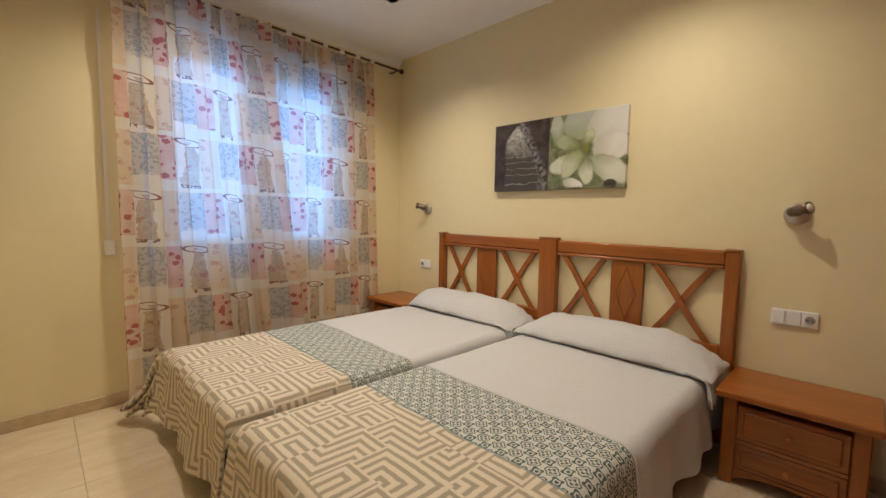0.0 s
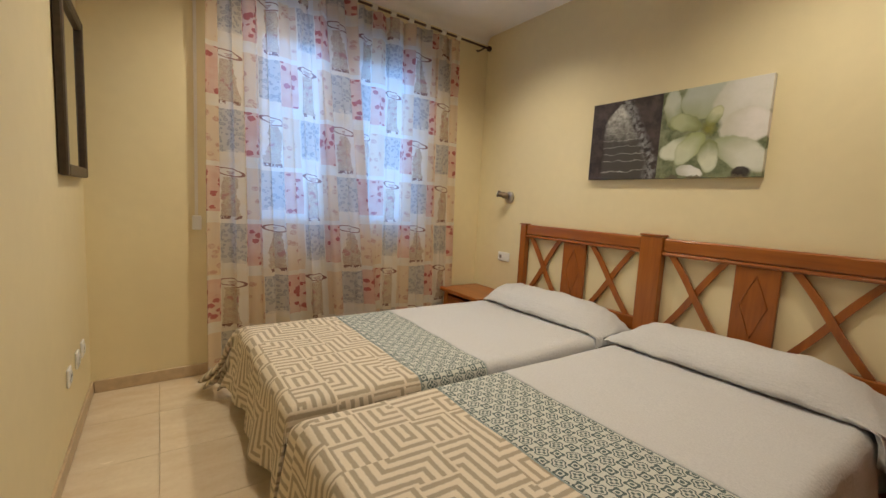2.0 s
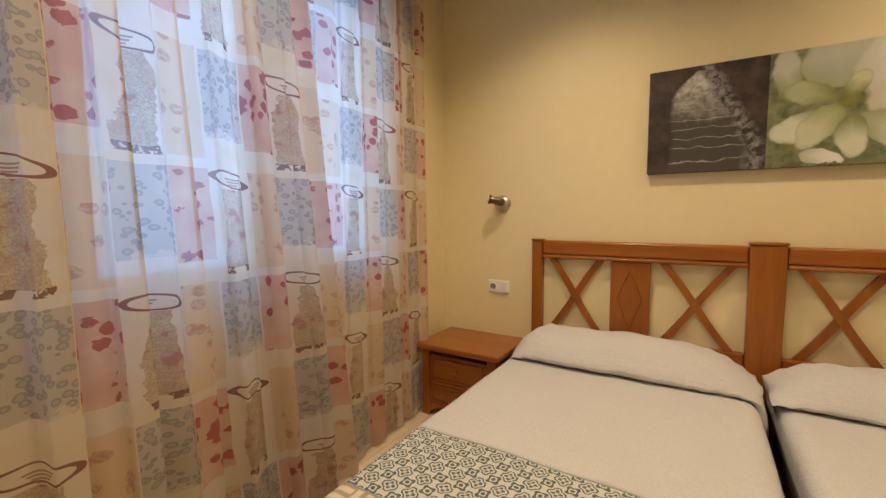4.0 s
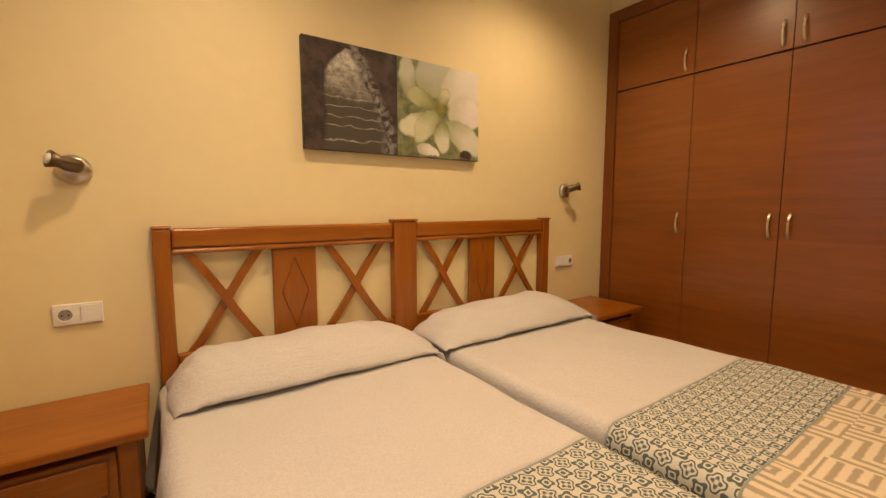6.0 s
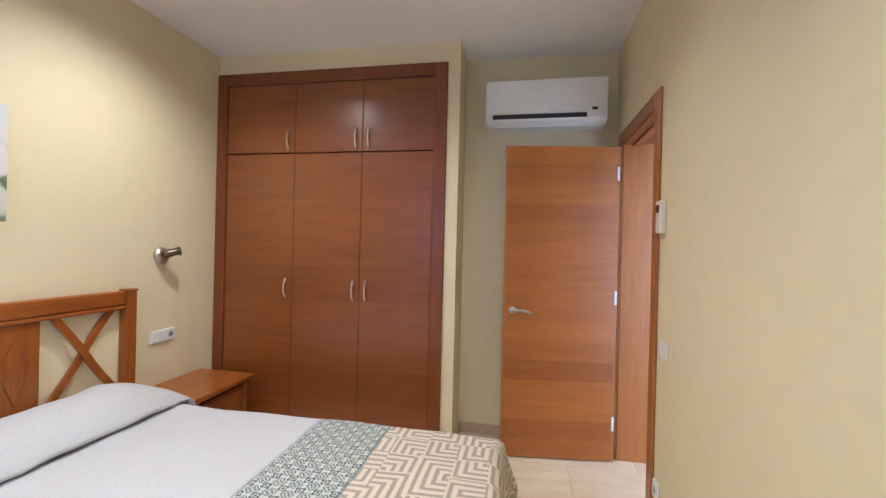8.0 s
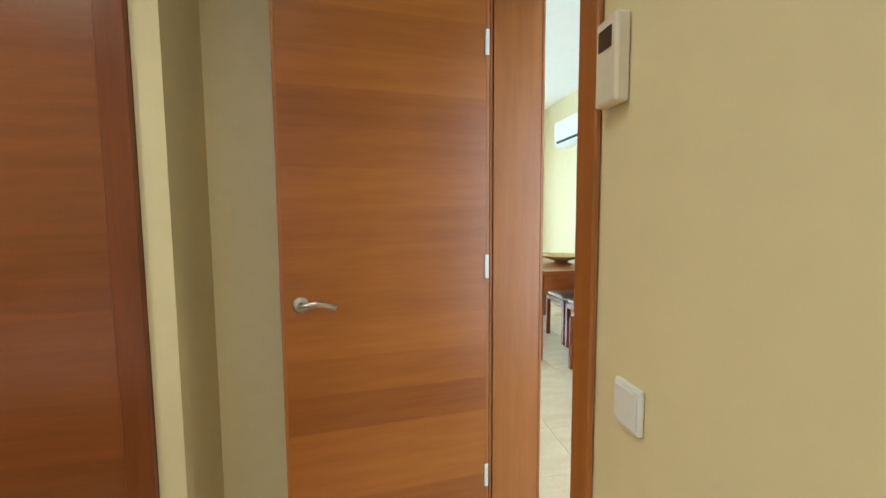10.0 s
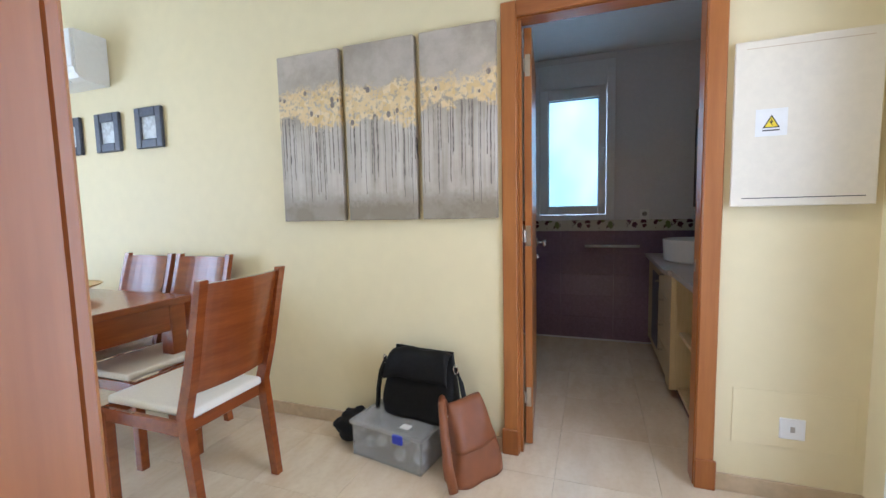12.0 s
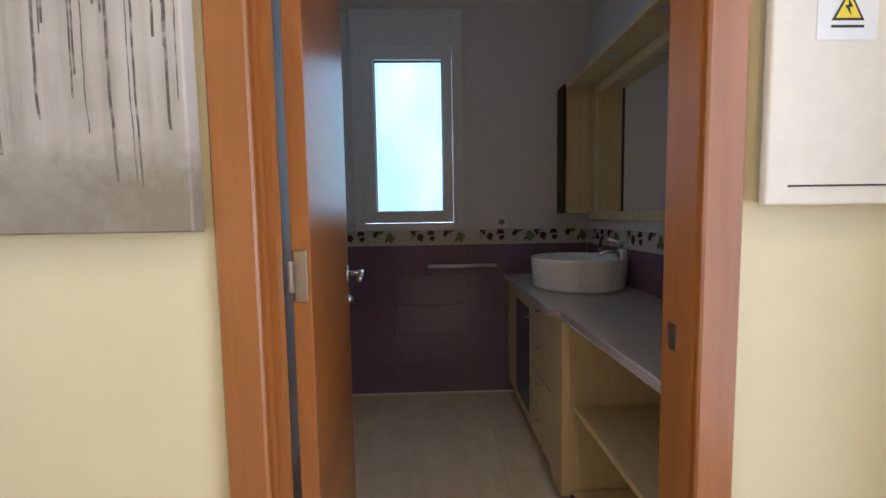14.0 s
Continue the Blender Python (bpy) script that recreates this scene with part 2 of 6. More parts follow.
def hash2(nt, i, j, seed=0.0):
    cv = nt.nodes.new("ShaderNodeCombineXYZ")
    nt.links.new(i, cv.inputs[0])
    nt.links.new(j, cv.inputs[1])
    cv.inputs[2].default_value = seed
    wn = nt.nodes.new("ShaderNodeTexWhiteNoise")
    nt.links.new(cv.outputs[0], wn.inputs["Vector"])
    return wn.outputs[0]


# woven maze bedspread
m, nt, p = material("woven_maze_bedspread")
uvv, u, v = uv_parts(nt)
i, a = cell(nt, u, 0.144)
j, b = cell(nt, v, 0.144)
sa = math_node(nt, "SUBTRACT", math_node(nt, "MULTIPLY", math_node(nt, "GREATER_THAN", hash2(nt, i, j, 1.5), 0.5), 2.0), 1.0)
sb = math_node(nt, "SUBTRACT", math_node(nt, "MULTIPLY", math_node(nt, "GREATER_THAN", hash2(nt, i, j, 7.5), 0.45), 2.0), 1.0)
pa, pb = math_node(nt, "MULTIPLY", a, sa), math_node(nt, "MULTIPLY", b, sb)
corner = math_node(nt, "MAXIMUM", pa, pb)
bend = math_node(nt, "MAXIMUM", math_node(nt, "ABSOLUTE", math_node(nt, "ADD", a, math_node(nt, "MULTIPLY", sb, 0.125))), pb)
step = math_node(nt, "MAXIMUM", math_node(nt, "ABSOLUTE", math_node(nt, "SUBTRACT", b, math_node(nt, "MULTIPLY", sa, 0.125))), pa)
h = hash2(nt, i, j, 3.5)
is_b = math_node(nt, "GREATER_THAN", h, 0.80)
is_s = math_node(nt, "LESS_THAN", h, 0.20)
f = math_node(nt, "ADD", math_node(nt, "MULTIPLY", corner, math_node(nt, "SUBTRACT", math_node(nt, "SUBTRACT", 1.0, is_b), is_s)), math_node(nt, "ADD", math_node(nt, "MULTIPLY", bend, is_b), math_node(nt, "MULTIPLY", step, is_s)))
wob = math_node(nt, "MULTIPLY", math_node(nt, "SUBTRACT", noise_tex(nt, uvv, 45, 3), 0.5), 0.06)
w = math_node(nt, "COSINE", math_node(nt, "MULTIPLY", math_node(nt, "ADD", f, wob), 2 * math.pi * 4.0))
stripe = ramp(nt, w, -0.55, 0.25)
weave = noise_tex(nt, uvv, 320, 2)
light = mix(nt, weave, (0.62, 0.53, 0.41), (0.76, 0.68, 0.56))
dark = mix(nt, weave, (0.33, 0.275, 0.20), (0.43, 0.37, 0.28))
nt.links.new(mix(nt, stripe, dark, light), p.inputs["Base Color"])
p.inputs["Roughness"].default_value = 0.92
bump(nt, p, math_node(nt, "ADD", math_node(nt, "MULTIPLY", stripe, 0.7), math_node(nt, "MULTIPLY", weave, 0.5)), 0.5, 0.004)
MAZE = m

# teal medallion band
m, nt, p = material("teal_medallion_band")
uvv, u, v = uv_parts(nt)
S = 0.068
wobu = math_node(nt, "MULTIPLY", math_node(nt, "SUBTRACT", noise_tex(nt, uvv, 30, 2), 0.5), 0.012)
X = math_node(nt, "MULTIPLY", math_node(nt, "ADD", u, wobu), 2 * math.pi / S)
Y = math_node(nt, "MULTIPLY", math_node(nt, "SUBTRACT", v, wobu), 2 * math.pi / S)
cx_, cy_ = math_node(nt, "COSINE", X), math_node(nt, "COSINE", Y)
c2x, c2y = math_node(nt, "COSINE", math_node(nt, "MULTIPLY", X, 2.0)), math_node(nt, "COSINE", math_node(nt, "MULTIPLY", Y, 2.0))
lobes = math_node(nt, "ADD", math_node(nt, "ADD", cx_, cy_), math_node(nt, "MULTIPLY", math_node(nt, "MULTIPLY", c2x, c2y), 0.55))
pat = ramp(nt, math_node(nt, "SINE", math_node(nt, "ADD", math_node(nt, "MULTIPLY", lobes, 4.3), 0.6)), -0.25, 0.35)
edge = math_node(nt, "LESS_THAN", math_node(nt, "ABSOLUTE", math_node(nt, "SUBTRACT", v, -1.47)), 0.178)
pat = math_node(nt, "MULTIPLY", pat, edge)
weave = noise_tex(nt, uvv, 320, 2)
teal = mix(nt, weave, (0.055, 0.085, 0.088), (0.115, 0.155, 0.155))
white = mix(nt, weave, (0.48, 0.50, 0.46), (0.66, 0.66, 0.60))
plainb = mix(nt, weave, (0.26, 0.31, 0.31), (0.34, 0.39, 0.38))
nt.links.new(mix(nt, edge, plainb, mix(nt, pat, teal, white)), p.inputs["Base Color"])
p.inputs["Roughness"].default_value = 0.92
bump(nt, p, math_node(nt, "ADD", math_node(nt, "MULTIPLY", pat, 0.5), math_node(nt, "MULTIPLY", weave, 0.6)), 0.5, 0.003)
BAND = m

# printed voile curtain: blocks of flowers, dots, sketched motifs and oval rings
m, nt, p = material("printed_voile_curtain")
uvv, u, v = uv_parts(nt)
P_U, P_V = 0.33, 0.70
NARROW = 0.14
u = math_node(nt, "ADD", u, math_node(nt, "MULTIPLY", math_node(nt, "SUBTRACT", noise_tex(nt, uvv, 3.0, 2), 0.5), 0.025))
v = math_node(nt, "ADD", math_node(nt, "ADD", v, 0.03), math_node(nt, "MULTIPLY", math_node(nt, "SUBTRACT", noise_tex(nt, uvv, 4.0, 2), 0.5), 0.02))
ci, cu = cell(nt, u, P_U)
shift = math_node(nt, "MULTIPLY", math_node(nt, "MODULO", math_node(nt, "ABSOLUTE", ci), 2.0), P_V / 2)
cj, cv0 = cell(nt, math_node(nt, "ADD", v, shift), P_V)
x = math_node(nt, "ADD", math_node(nt, "MULTIPLY", cu, P_U), P_U / 2)   # 0 to P_U from the column's edge
z = math_node(nt, "MULTIPLY", cv0, P_V)                                 # figure row above 0, dotted row below


def between(val, lo, hi):
    return math_node(nt, "MULTIPLY", math_node(nt, "GREATER_THAN", val, lo), math_node(nt, "LESS_THAN", val, hi))


def box2(x0, x1, z0, z1):
    return math_node(nt, "MULTIPLY", between(x, x0, x1), between(z, z0, z1))


blot = noise_tex(nt, uvv, 24, 3, 0.55)
blot2 = noise_tex(nt, uvv, 55, 4, 0.65)
soft = noise_tex(nt, uvv, 8, 3)
scratch = noise_tex(nt, uvv, 95, 3, 0.7)
vor = nt.nodes.new("ShaderNodeTexVoronoi")
vor.inputs["Scale"].default_value = 46
nt.links.new(uvv, vor.inputs["Vector"])
ringdots = math_node(nt, "ADD", between(vor.outputs["Distance"], 0.26, 0.44), math_node(nt, "MULTIPLY", math_node(nt, "LESS_THAN", vor.outputs["Distance"], 0.26), 0.45))
leafv = nt.nodes.new("ShaderNodeTexVoronoi")
leafv.inputs["Scale"].default_value = 19
nt.links.new(uvv, leafv.inputs["Vector"])
leaf_shape = math_node(nt, "LESS_THAN", math_node(nt, "ADD", leafv.outputs["Distance"], math_node(nt, "MULTIPLY", math_node(nt, "SUBTRACT", blot2, 0.5), 0.5)), 0.34)
ground = mix(nt, ramp(nt, soft, 0.42, 0.66), (0.86, 0.83, 0.79), (0.84, 0.76, 0.64))
# red leaf block and, on the next row, the ochre leaf block
redblk = mix(nt, leaf_shape, mix(nt, ramp(nt, soft, 0.35, 0.6), (0.80, 0.56, 0.48), (0.72, 0.38, 0.33)), (0.48, 0.10, 0.11))
col = mix(nt, math_node(nt, "MULTIPLY", box2(0.0, NARROW, 0.06, 0.335), math_node(nt, "ADD", 0.76, math_node(nt, "MULTIPLY", leaf_shape, 0.2))), ground, redblk)
ochre = mix(nt, math_node(nt, "MULTIPLY", leaf_shape, ramp(nt, blot2, 0.35, 0.55)), (0.81, 0.63, 0.45), (0.56, 0.24, 0.16))
col = mix(nt, math_node(nt, "MULTIPLY", box2(0.0, NARROW, -0.335, -0.01), 0.75), col, ochre)
# grey-blue block of ringed dots, breaking up towards its foot
fade = math_node(nt, "GREATER_THAN", math_node(nt, "ADD", z, math_node(nt, "MULTIPLY", blot, 0.12)), -0.20)
bluegr = mix(nt, math_node(nt, "MINIMUM", ringdots, 1.0), (0.60, 0.585, 0.58), (0.36, 0.37, 0.41))
col = mix(nt, math_node(nt, "MULTIPLY", box2(NARROW + 0.005, P_U - 0.004, -0.27, -0.015), math_node(nt, "ADD", 0.35, math_node(nt, "MULTIPLY", fade, 0.6))), col, bluegr)
# robed standing figure shape in broken ink lines
body_half = math_node(nt, "SUBTRACT", 0.070, math_node(nt, "MULTIPLY", z, 0.10))
mid_x = math_node(nt, "SUBTRACT", math_node(nt, "SUBTRACT", x, NARROW + 0.095), math_node(nt, "MULTIPLY", math_node(nt, "SUBTRACT", soft, 0.5), 0.09))
dxm = math_node(nt, "DIVIDE", math_node(nt, "ABSOLUTE", mid_x), body_half)
inm = math_node(nt, "MULTIPLY", math_node(nt, "LESS_THAN", math_node(nt, "ADD", dxm, math_node(nt, "MULTIPLY", math_node(nt, "SUBTRACT", blot2, 0.5), 0.5)), 1.0), between(z, 0.03, 0.275))
robe = mix(nt, ramp(nt, blot, 0.40, 0.60), (0.66, 0.58, 0.42), (0.56, 0.39, 0.28))
ink = ramp(nt, math_node(nt, "ABSOLUTE", math_node(nt, "SUBTRACT", scratch, 0.5)), 0.045, 0.012)
robe = mix(nt, math_node(nt, "MULTIPLY", ink, 0.85), robe, (0.30, 0.16, 0.11))
robe = mix(nt, math_node(nt, "MULTIPLY", math_node(nt, "GREATER_THAN", blot, 0.60), between(z, 0.10, 0.24)), robe, (0.42, 0.12, 0.12))
col = mix(nt, math_node(nt, "MULTIPLY", inm, 0.75), col, robe)
feet = math_node(nt, "MULTIPLY", math_node(nt, "MULTIPLY", between(dxm, 0.25, 1.0), between(z, 0.012, 0.034)), math_node(nt, "GREATER_THAN", blot2, 0.46))
col = mix(nt, math_node(nt, "MULTIPLY", feet, 0.9), col, (0.20, 0.07, 0.06))
# broad-brimmed hat ring with its striped crown
hx_ = math_node(nt, "SUBTRACT", x, NARROW + 0.093)
ex = math_node(nt, "DIVIDE", hx_, 0.088)
ez = math_node(nt, "DIVIDE", math_node(nt, "SUBTRACT", math_node(nt, "SUBTRACT", z, 0.305), math_node(nt, "MULTIPLY", hx_, -0.14)), 0.024)
er = math_node(nt, "SQRT", math_node(nt, "ADD", math_node(nt, "MULTIPLY", ex, ex), math_node(nt, "MULTIPLY", ez, ez)))
col = mix(nt, math_node(nt, "MULTIPLY", between(er, 0.85, 1.07), 0.95), col, (0.25, 0.09, 0.08))
cap = math_node(nt, "MULTIPLY", math_node(nt, "LESS_THAN", math_node(nt, "ABSOLUTE", hx_), math_node(nt, "MULTIPLY", math_node(nt, "SUBTRACT", z, 0.262), 0.62)), between(z, 0.262, 0.312))
col = mix(nt, math_node(nt, "MULTIPLY", math_node(nt, "MULTIPLY", cap, 0.8), ramp(nt, math_node(nt, "SINE", math_node(nt, "MULTIPLY", z, 700.0)), -0.6, 0.2)), col, (0.38, 0.17, 0.14))
weave = noise_tex(nt, uvv, 400, 2)
col = mix(nt, math_node(nt, "MULTIPLY", weave, 0.12), col, (0.5, 0.45, 0.4))
dif = nt.nodes.new("ShaderNodeBsdfDiffuse")
trl = nt.nodes.new("ShaderNodeBsdfTranslucent")
tra = nt.nodes.new("ShaderNodeBsdfTransparent")
nt.links.new(col, dif.inputs[0])
nt.links.new(col, trl.inputs[0])
tra.inputs[0].default_value = (0.95, 0.96, 1.0, 1)
m1, m2 = nt.nodes.new("ShaderNodeMixShader"), nt.nodes.new("ShaderNodeMixShader")
m1.inputs[0].default_value, m2.inputs[0].default_value = 0.58, 0.15
nt.links.new(dif.outputs[0], m1.inputs[1])
nt.links.new(trl.outputs[0], m1.inputs[2])
nt.links.new(m1.outputs[0], m2.inputs[1])
nt.links.new(tra.outputs[0], m2.inputs[2])
nt.links.new(m2.outputs[0], nt.nodes["Material Output"].inputs[0])
CURTAIN = m

# gold-leaf and drip painting (object space: x across, z up from the canvas foot)
m, nt, p = material("gold_drip_painting")
tc = nt.nodes.new("ShaderNodeTexCoord")
sep = nt.nodes.new("ShaderNodeSeparateXYZ")
nt.links.new(tc.outputs["Object"], sep.inputs[0])
oi = nt.nodes.new("ShaderNodeObjectInfo")
va = nt.nodes.new("ShaderNodeVectorMath")
va.operation = "ADD"
nt.links.new(tc.outputs["Object"], va.inputs[0])
nt.links.new(oi.outputs["Location"], va.inputs[1])
vv = va.outputs[0]
def mapped(scale):
    mp = nt.nodes.new("ShaderNodeMapping")
    mp.inputs["Scale"].default_value = scale
    nt.links.new(vv, mp.inputs[0])
    return mp.outputs[0]
zz = sep.outputs[2]
cloud = noise_tex(nt, mapped((1, 1, 1)), 6, 5, 0.6)
fine = noise_tex(nt, mapped((1, 1, 1)), 45, 4, 0.6)
bg = mix(nt, ramp(nt, cloud, 0.35, 0.65), (0.34, 0.29, 0.23), (0.49, 0.43, 0.36))
streak = noise_tex(nt, mapped((22, 1, 1.0)), 1.0, 4, 0.6)
lower = math_node(nt, "MULTIPLY", ramp(nt, zz, 0.56, 0.48), ramp(nt, zz, 0.08, 0.2))
c = mix(nt, math_node(nt, "MULTIPLY", math_node(nt, "MULTIPLY", ramp(nt, streak, 0.38, 0.66), lower), 0.7), bg, (0.64, 0.60, 0.54))
c = mix(nt, math_node(nt, "MULTIPLY", math_node(nt, "MULTIPLY", ramp(nt, streak, 0.42, 0.30), lower), 0.45), c, (0.27, 0.23, 0.18))
# thin dark runs, each of its own length
psep = nt.nodes.new("ShaderNodeSeparateXYZ")
nt.links.new(vv, psep.inputs[0])
px_ = math_node(nt, "ADD", psep.outputs[0], math_node(nt, "MULTIPLY", math_node(nt, "SUBTRACT", noise_tex(nt, mapped((0.3, 1, 1)), 7, 2), 0.5), 0.012))
for size, seed, dens in ((0.034, 2.3, 0.12), (0.047, 9.1, 0.2), (0.025, 5.7, 0.55)):
    ri, ra = cell(nt, px_, size)
    one = math_node(nt, "ADD", math_node(nt, "MULTIPLY", ri, 0.0), 1.0)
    off = math_node(nt, "MULTIPLY", math_node(nt, "SUBTRACT", hash2(nt, ri, one, seed), 0.5), 0.7)
    wid = math_node(nt, "ADD", 0.0010, math_node(nt, "MULTIPLY", hash2(nt, ri, one, seed + 1), 0.0016))
    dist = math_node(nt, "MULTIPLY", math_node(nt, "ABSOLUTE", math_node(nt, "SUBTRACT", ra, off)), size)
    low_end = math_node(nt, "ADD", 0.06, math_node(nt, "MULTIPLY", hash2(nt, ri, one, seed + 2), 0.30))
    run = math_node(nt, "MULTIPLY", math_node(nt, "LESS_THAN", dist, wid), math_node(nt, "MULTIPLY", math_node(nt, "GREATER_THAN", zz, low_end), math_node(nt, "LESS_THAN", zz, 0.56)))
    run = math_node(nt, "MULTIPLY", run, math_node(nt, "GREATER_THAN", hash2(nt, ri, one, seed + 3), dens))
    c = mix(nt, math_node(nt, "MULTIPLY", run, ramp(nt, fine, 0.25, 0.55)), c, (0.11, 0.09, 0.08))
petals = nt.nodes.new("ShaderNodeTexVoronoi")
petals.inputs["Scale"].default_value = 30
nt.links.new(mapped((1, 1, 1)), petals.inputs["Vector"])
wav = math_node(nt, "ADD", zz, math_node(nt, "MULTIPLY", math_node(nt, "SUBTRACT", cloud, 0.5), 0.34))
wav = math_node(nt, "ADD", wav, math_node(nt, "MULTIPLY", math_node(nt, "SUBTRACT", fine, 0.5), 0.12))
band = math_node(nt, "MULTIPLY", ramp(nt, wav, 0.505, 0.535), ramp(nt, wav, 0.71, 0.67))
gold = mix(nt, petals.outputs["Color"], (0.66, 0.45, 0.17), (0.82, 0.66, 0.40))
c = mix(nt, math_node(nt, "MULTIPLY", math_node(nt, "MULTIPLY", band, ramp(nt, fine, 0.36, 0.50)), 0.88), c, gold)
seeds = nt.nodes.new("ShaderNodeTexVoronoi")
seeds.inputs["Scale"].default_value = 17
nt.links.new(mapped((1.4, 1, 1)), seeds.inputs["Vector"])
spots = math_node(nt, "MULTIPLY", math_node(nt, "LESS_THAN", seeds.outputs["Distance"], 0.27), band)
sp = nt.nodes.new("ShaderNodeSeparateColor")
nt.links.new(seeds.outputs["Color"], sp.inputs[0])
spots = math_node(nt, "MULTIPLY", spots, math_node(nt, "GREATER_THAN", sp.outputs[0], 0.55))
c = mix(nt, math_node(nt, "MULTIPLY", spots, 0.85), c, (0.13, 0.11, 0.12))
foot = math_node(nt, "MULTIPLY", ramp(nt, math_node(nt, "ADD", zz, math_node(nt, "MULTIPLY", fine, 0.1)), 0.20, 0.12), ramp(nt, cloud, 0.3, 0.55))
c = mix(nt, math_node(nt, "MULTIPLY", foot, 0.85), c, (0.22, 0.18, 0.12))
nt.links.new(c, p.inputs["Base Color"])
p.inputs["Roughness"].default_value = 0.6
bump(nt, p, fine, 0.4, 0.003)
PAINTING = m

# two-part canvas print: stone stair with arch, white flower (x from 0 to 1.04, z from 0 to 0.51)
m, nt, p = material("stair_and_flower_print")
tc = nt.nodes.new("ShaderNodeTexCoord")
sep = nt.nodes.new("ShaderNodeSeparateXYZ")
nt.links.new(tc.outputs["Object"], sep.inputs[0])
ov = tc.outputs["Object"]
wx, wz = noise_tex(nt, ov, 9, 3), noise_tex(nt, ov, 11, 3, 0.5)
X = math_node(nt, "ADD", sep.outputs[0], math_node(nt, "MULTIPLY", math_node(nt, "SUBTRACT", wx, 0.5), 0.05))
Z = math_node(nt, "ADD", sep.outputs[2], math_node(nt, "MULTIPLY", math_node(nt, "SUBTRACT", wz, 0.5), 0.06))
n_a, n_b = noise_tex(nt, ov, 13, 6, 0.65), noise_tex(nt, ov, 42, 4, 0.6)
dark = mix(nt, ramp(nt, n_a, 0.4, 0.68), (0.020, 0.013, 0.012), (0.075, 0.050, 0.045))
# arched passage, lit from its far end
over = math_node(nt, "MAXIMUM", math_node(nt, "SUBTRACT", Z, 0.33), 0.0)
left = math_node(nt, "ADD", 0.105, math_node(nt, "MULTIPLY", math_node(nt, "MULTIPLY", over, over), 4.5))
right = math_node(nt, "SUBTRACT", 0.425, math_node(nt, "MULTIPLY", math_node(nt, "MAXIMUM", math_node(nt, "SUBTRACT", Z, 0.12), 0.0), 0.52))
inside = math_node(nt, "MULTIPLY", math_node(nt, "MULTIPLY", ramp(nt, math_node(nt, "SUBTRACT", X, left), -0.008, 0.012), ramp(nt, math_node(nt, "SUBTRACT", right, X), -0.008, 0.02)), math_node(nt, "LESS_THAN", Z, 0.485))
stone = mix(nt, math_node(nt, "MULTIPLY", ramp(nt, math_node(nt, "ADD", Z, math_node(nt, "MULTIPLY", math_node(nt, "SUBTRACT", n_a, 0.5), 0.25)), 0.24, 0.42), ramp(nt, n_b, 0.2, 0.6)), (0.060, 0.054, 0.045), (0.58, 0.58, 0.53))
c = mix(nt, inside, dark, stone)
# treads, closer together with height
zs = math_node(nt, "MULTIPLY", Z, math_node(nt, "ADD", 1.0, math_node(nt, "MULTIPLY", Z, 1.5)))
k, tz = cell(nt, math_node(nt, "ADD", zs, 0.012), 0.074)
lines = math_node(nt, "MULTIPLY", math_node(nt, "GREATER_THAN", tz, 0.41), math_node(nt, "LESS_THAN", Z, 0.38))
c = mix(nt, math_node(nt, "MULTIPLY", math_node(nt, "MULTIPLY", lines, inside), ramp(nt, n_a, 0.3, 0.6)), c, (0.36, 0.36, 0.33))
# rough lit stones along the wall
gap = math_node(nt, "ABSOLUTE", math_node(nt, "SUBTRACT", X, math_node(nt, "ADD", right, 0.02)))
rub = math_node(nt, "MULTIPLY", ramp(nt, gap, 0.055, 0.01), ramp(nt, n_b, 0.42, 0.6))
c = mix(nt, math_node(nt, "MULTIPLY", rub, 0.8), c, (0.30, 0.31, 0.31))
# flower: overlapping pointed petals round a yellow heart
fcol = mix(nt, ramp(nt, n_a, 0.35, 0.7), (0.08, 0.10, 0.04), (0.27, 0.30, 0.18))


def petal(base, px, pz, deg, length, width, tip, root):
    ca, sa = math.cos(math.radians(deg)), math.sin(math.radians(deg))
    dx, dz = math_node(nt, "SUBTRACT", X, px), math_node(nt, "SUBTRACT", Z, pz)
    length, width = length * 1.08, width * 1.12
    al = math_node(nt, "DIVIDE", math_node(nt, "ADD", math_node(nt, "MULTIPLY", dx, ca), math_node(nt, "MULTIPLY", dz, sa)), length)
    ac = math_node(nt, "DIVIDE", math_node(nt, "ADD", math_node(nt, "MULTIPLY", dx, -sa), math_node(nt, "MULTIPLY", dz, ca)), width)
    q = math_node(nt, "SUBTRACT", al, 0.55)
    r_ = math_node(nt, "ADD", math_node(nt, "MULTIPLY", math_node(nt, "MULTIPLY", q, q), 3.6), math_node(nt, "MULTIPLY", ac, ac))
    mask = ramp(nt, r_, 1.08, 0.86)
    rim = ramp(nt, r_, 1.05, 0.62)
    shade = math_node(nt, "SUBTRACT", al, math_node(nt, "MULTIPLY", math_node(nt, "ABSOLUTE", ac), 0.22))
    return mix(nt, mask, base, mix(nt, math_node(nt, "MULTIPLY", ramp(nt, shade, 0.05, 0.55), math_node(nt, "ADD", 0.45, math_node(nt, "MULTIPLY", rim, 0.55))), root, tip))


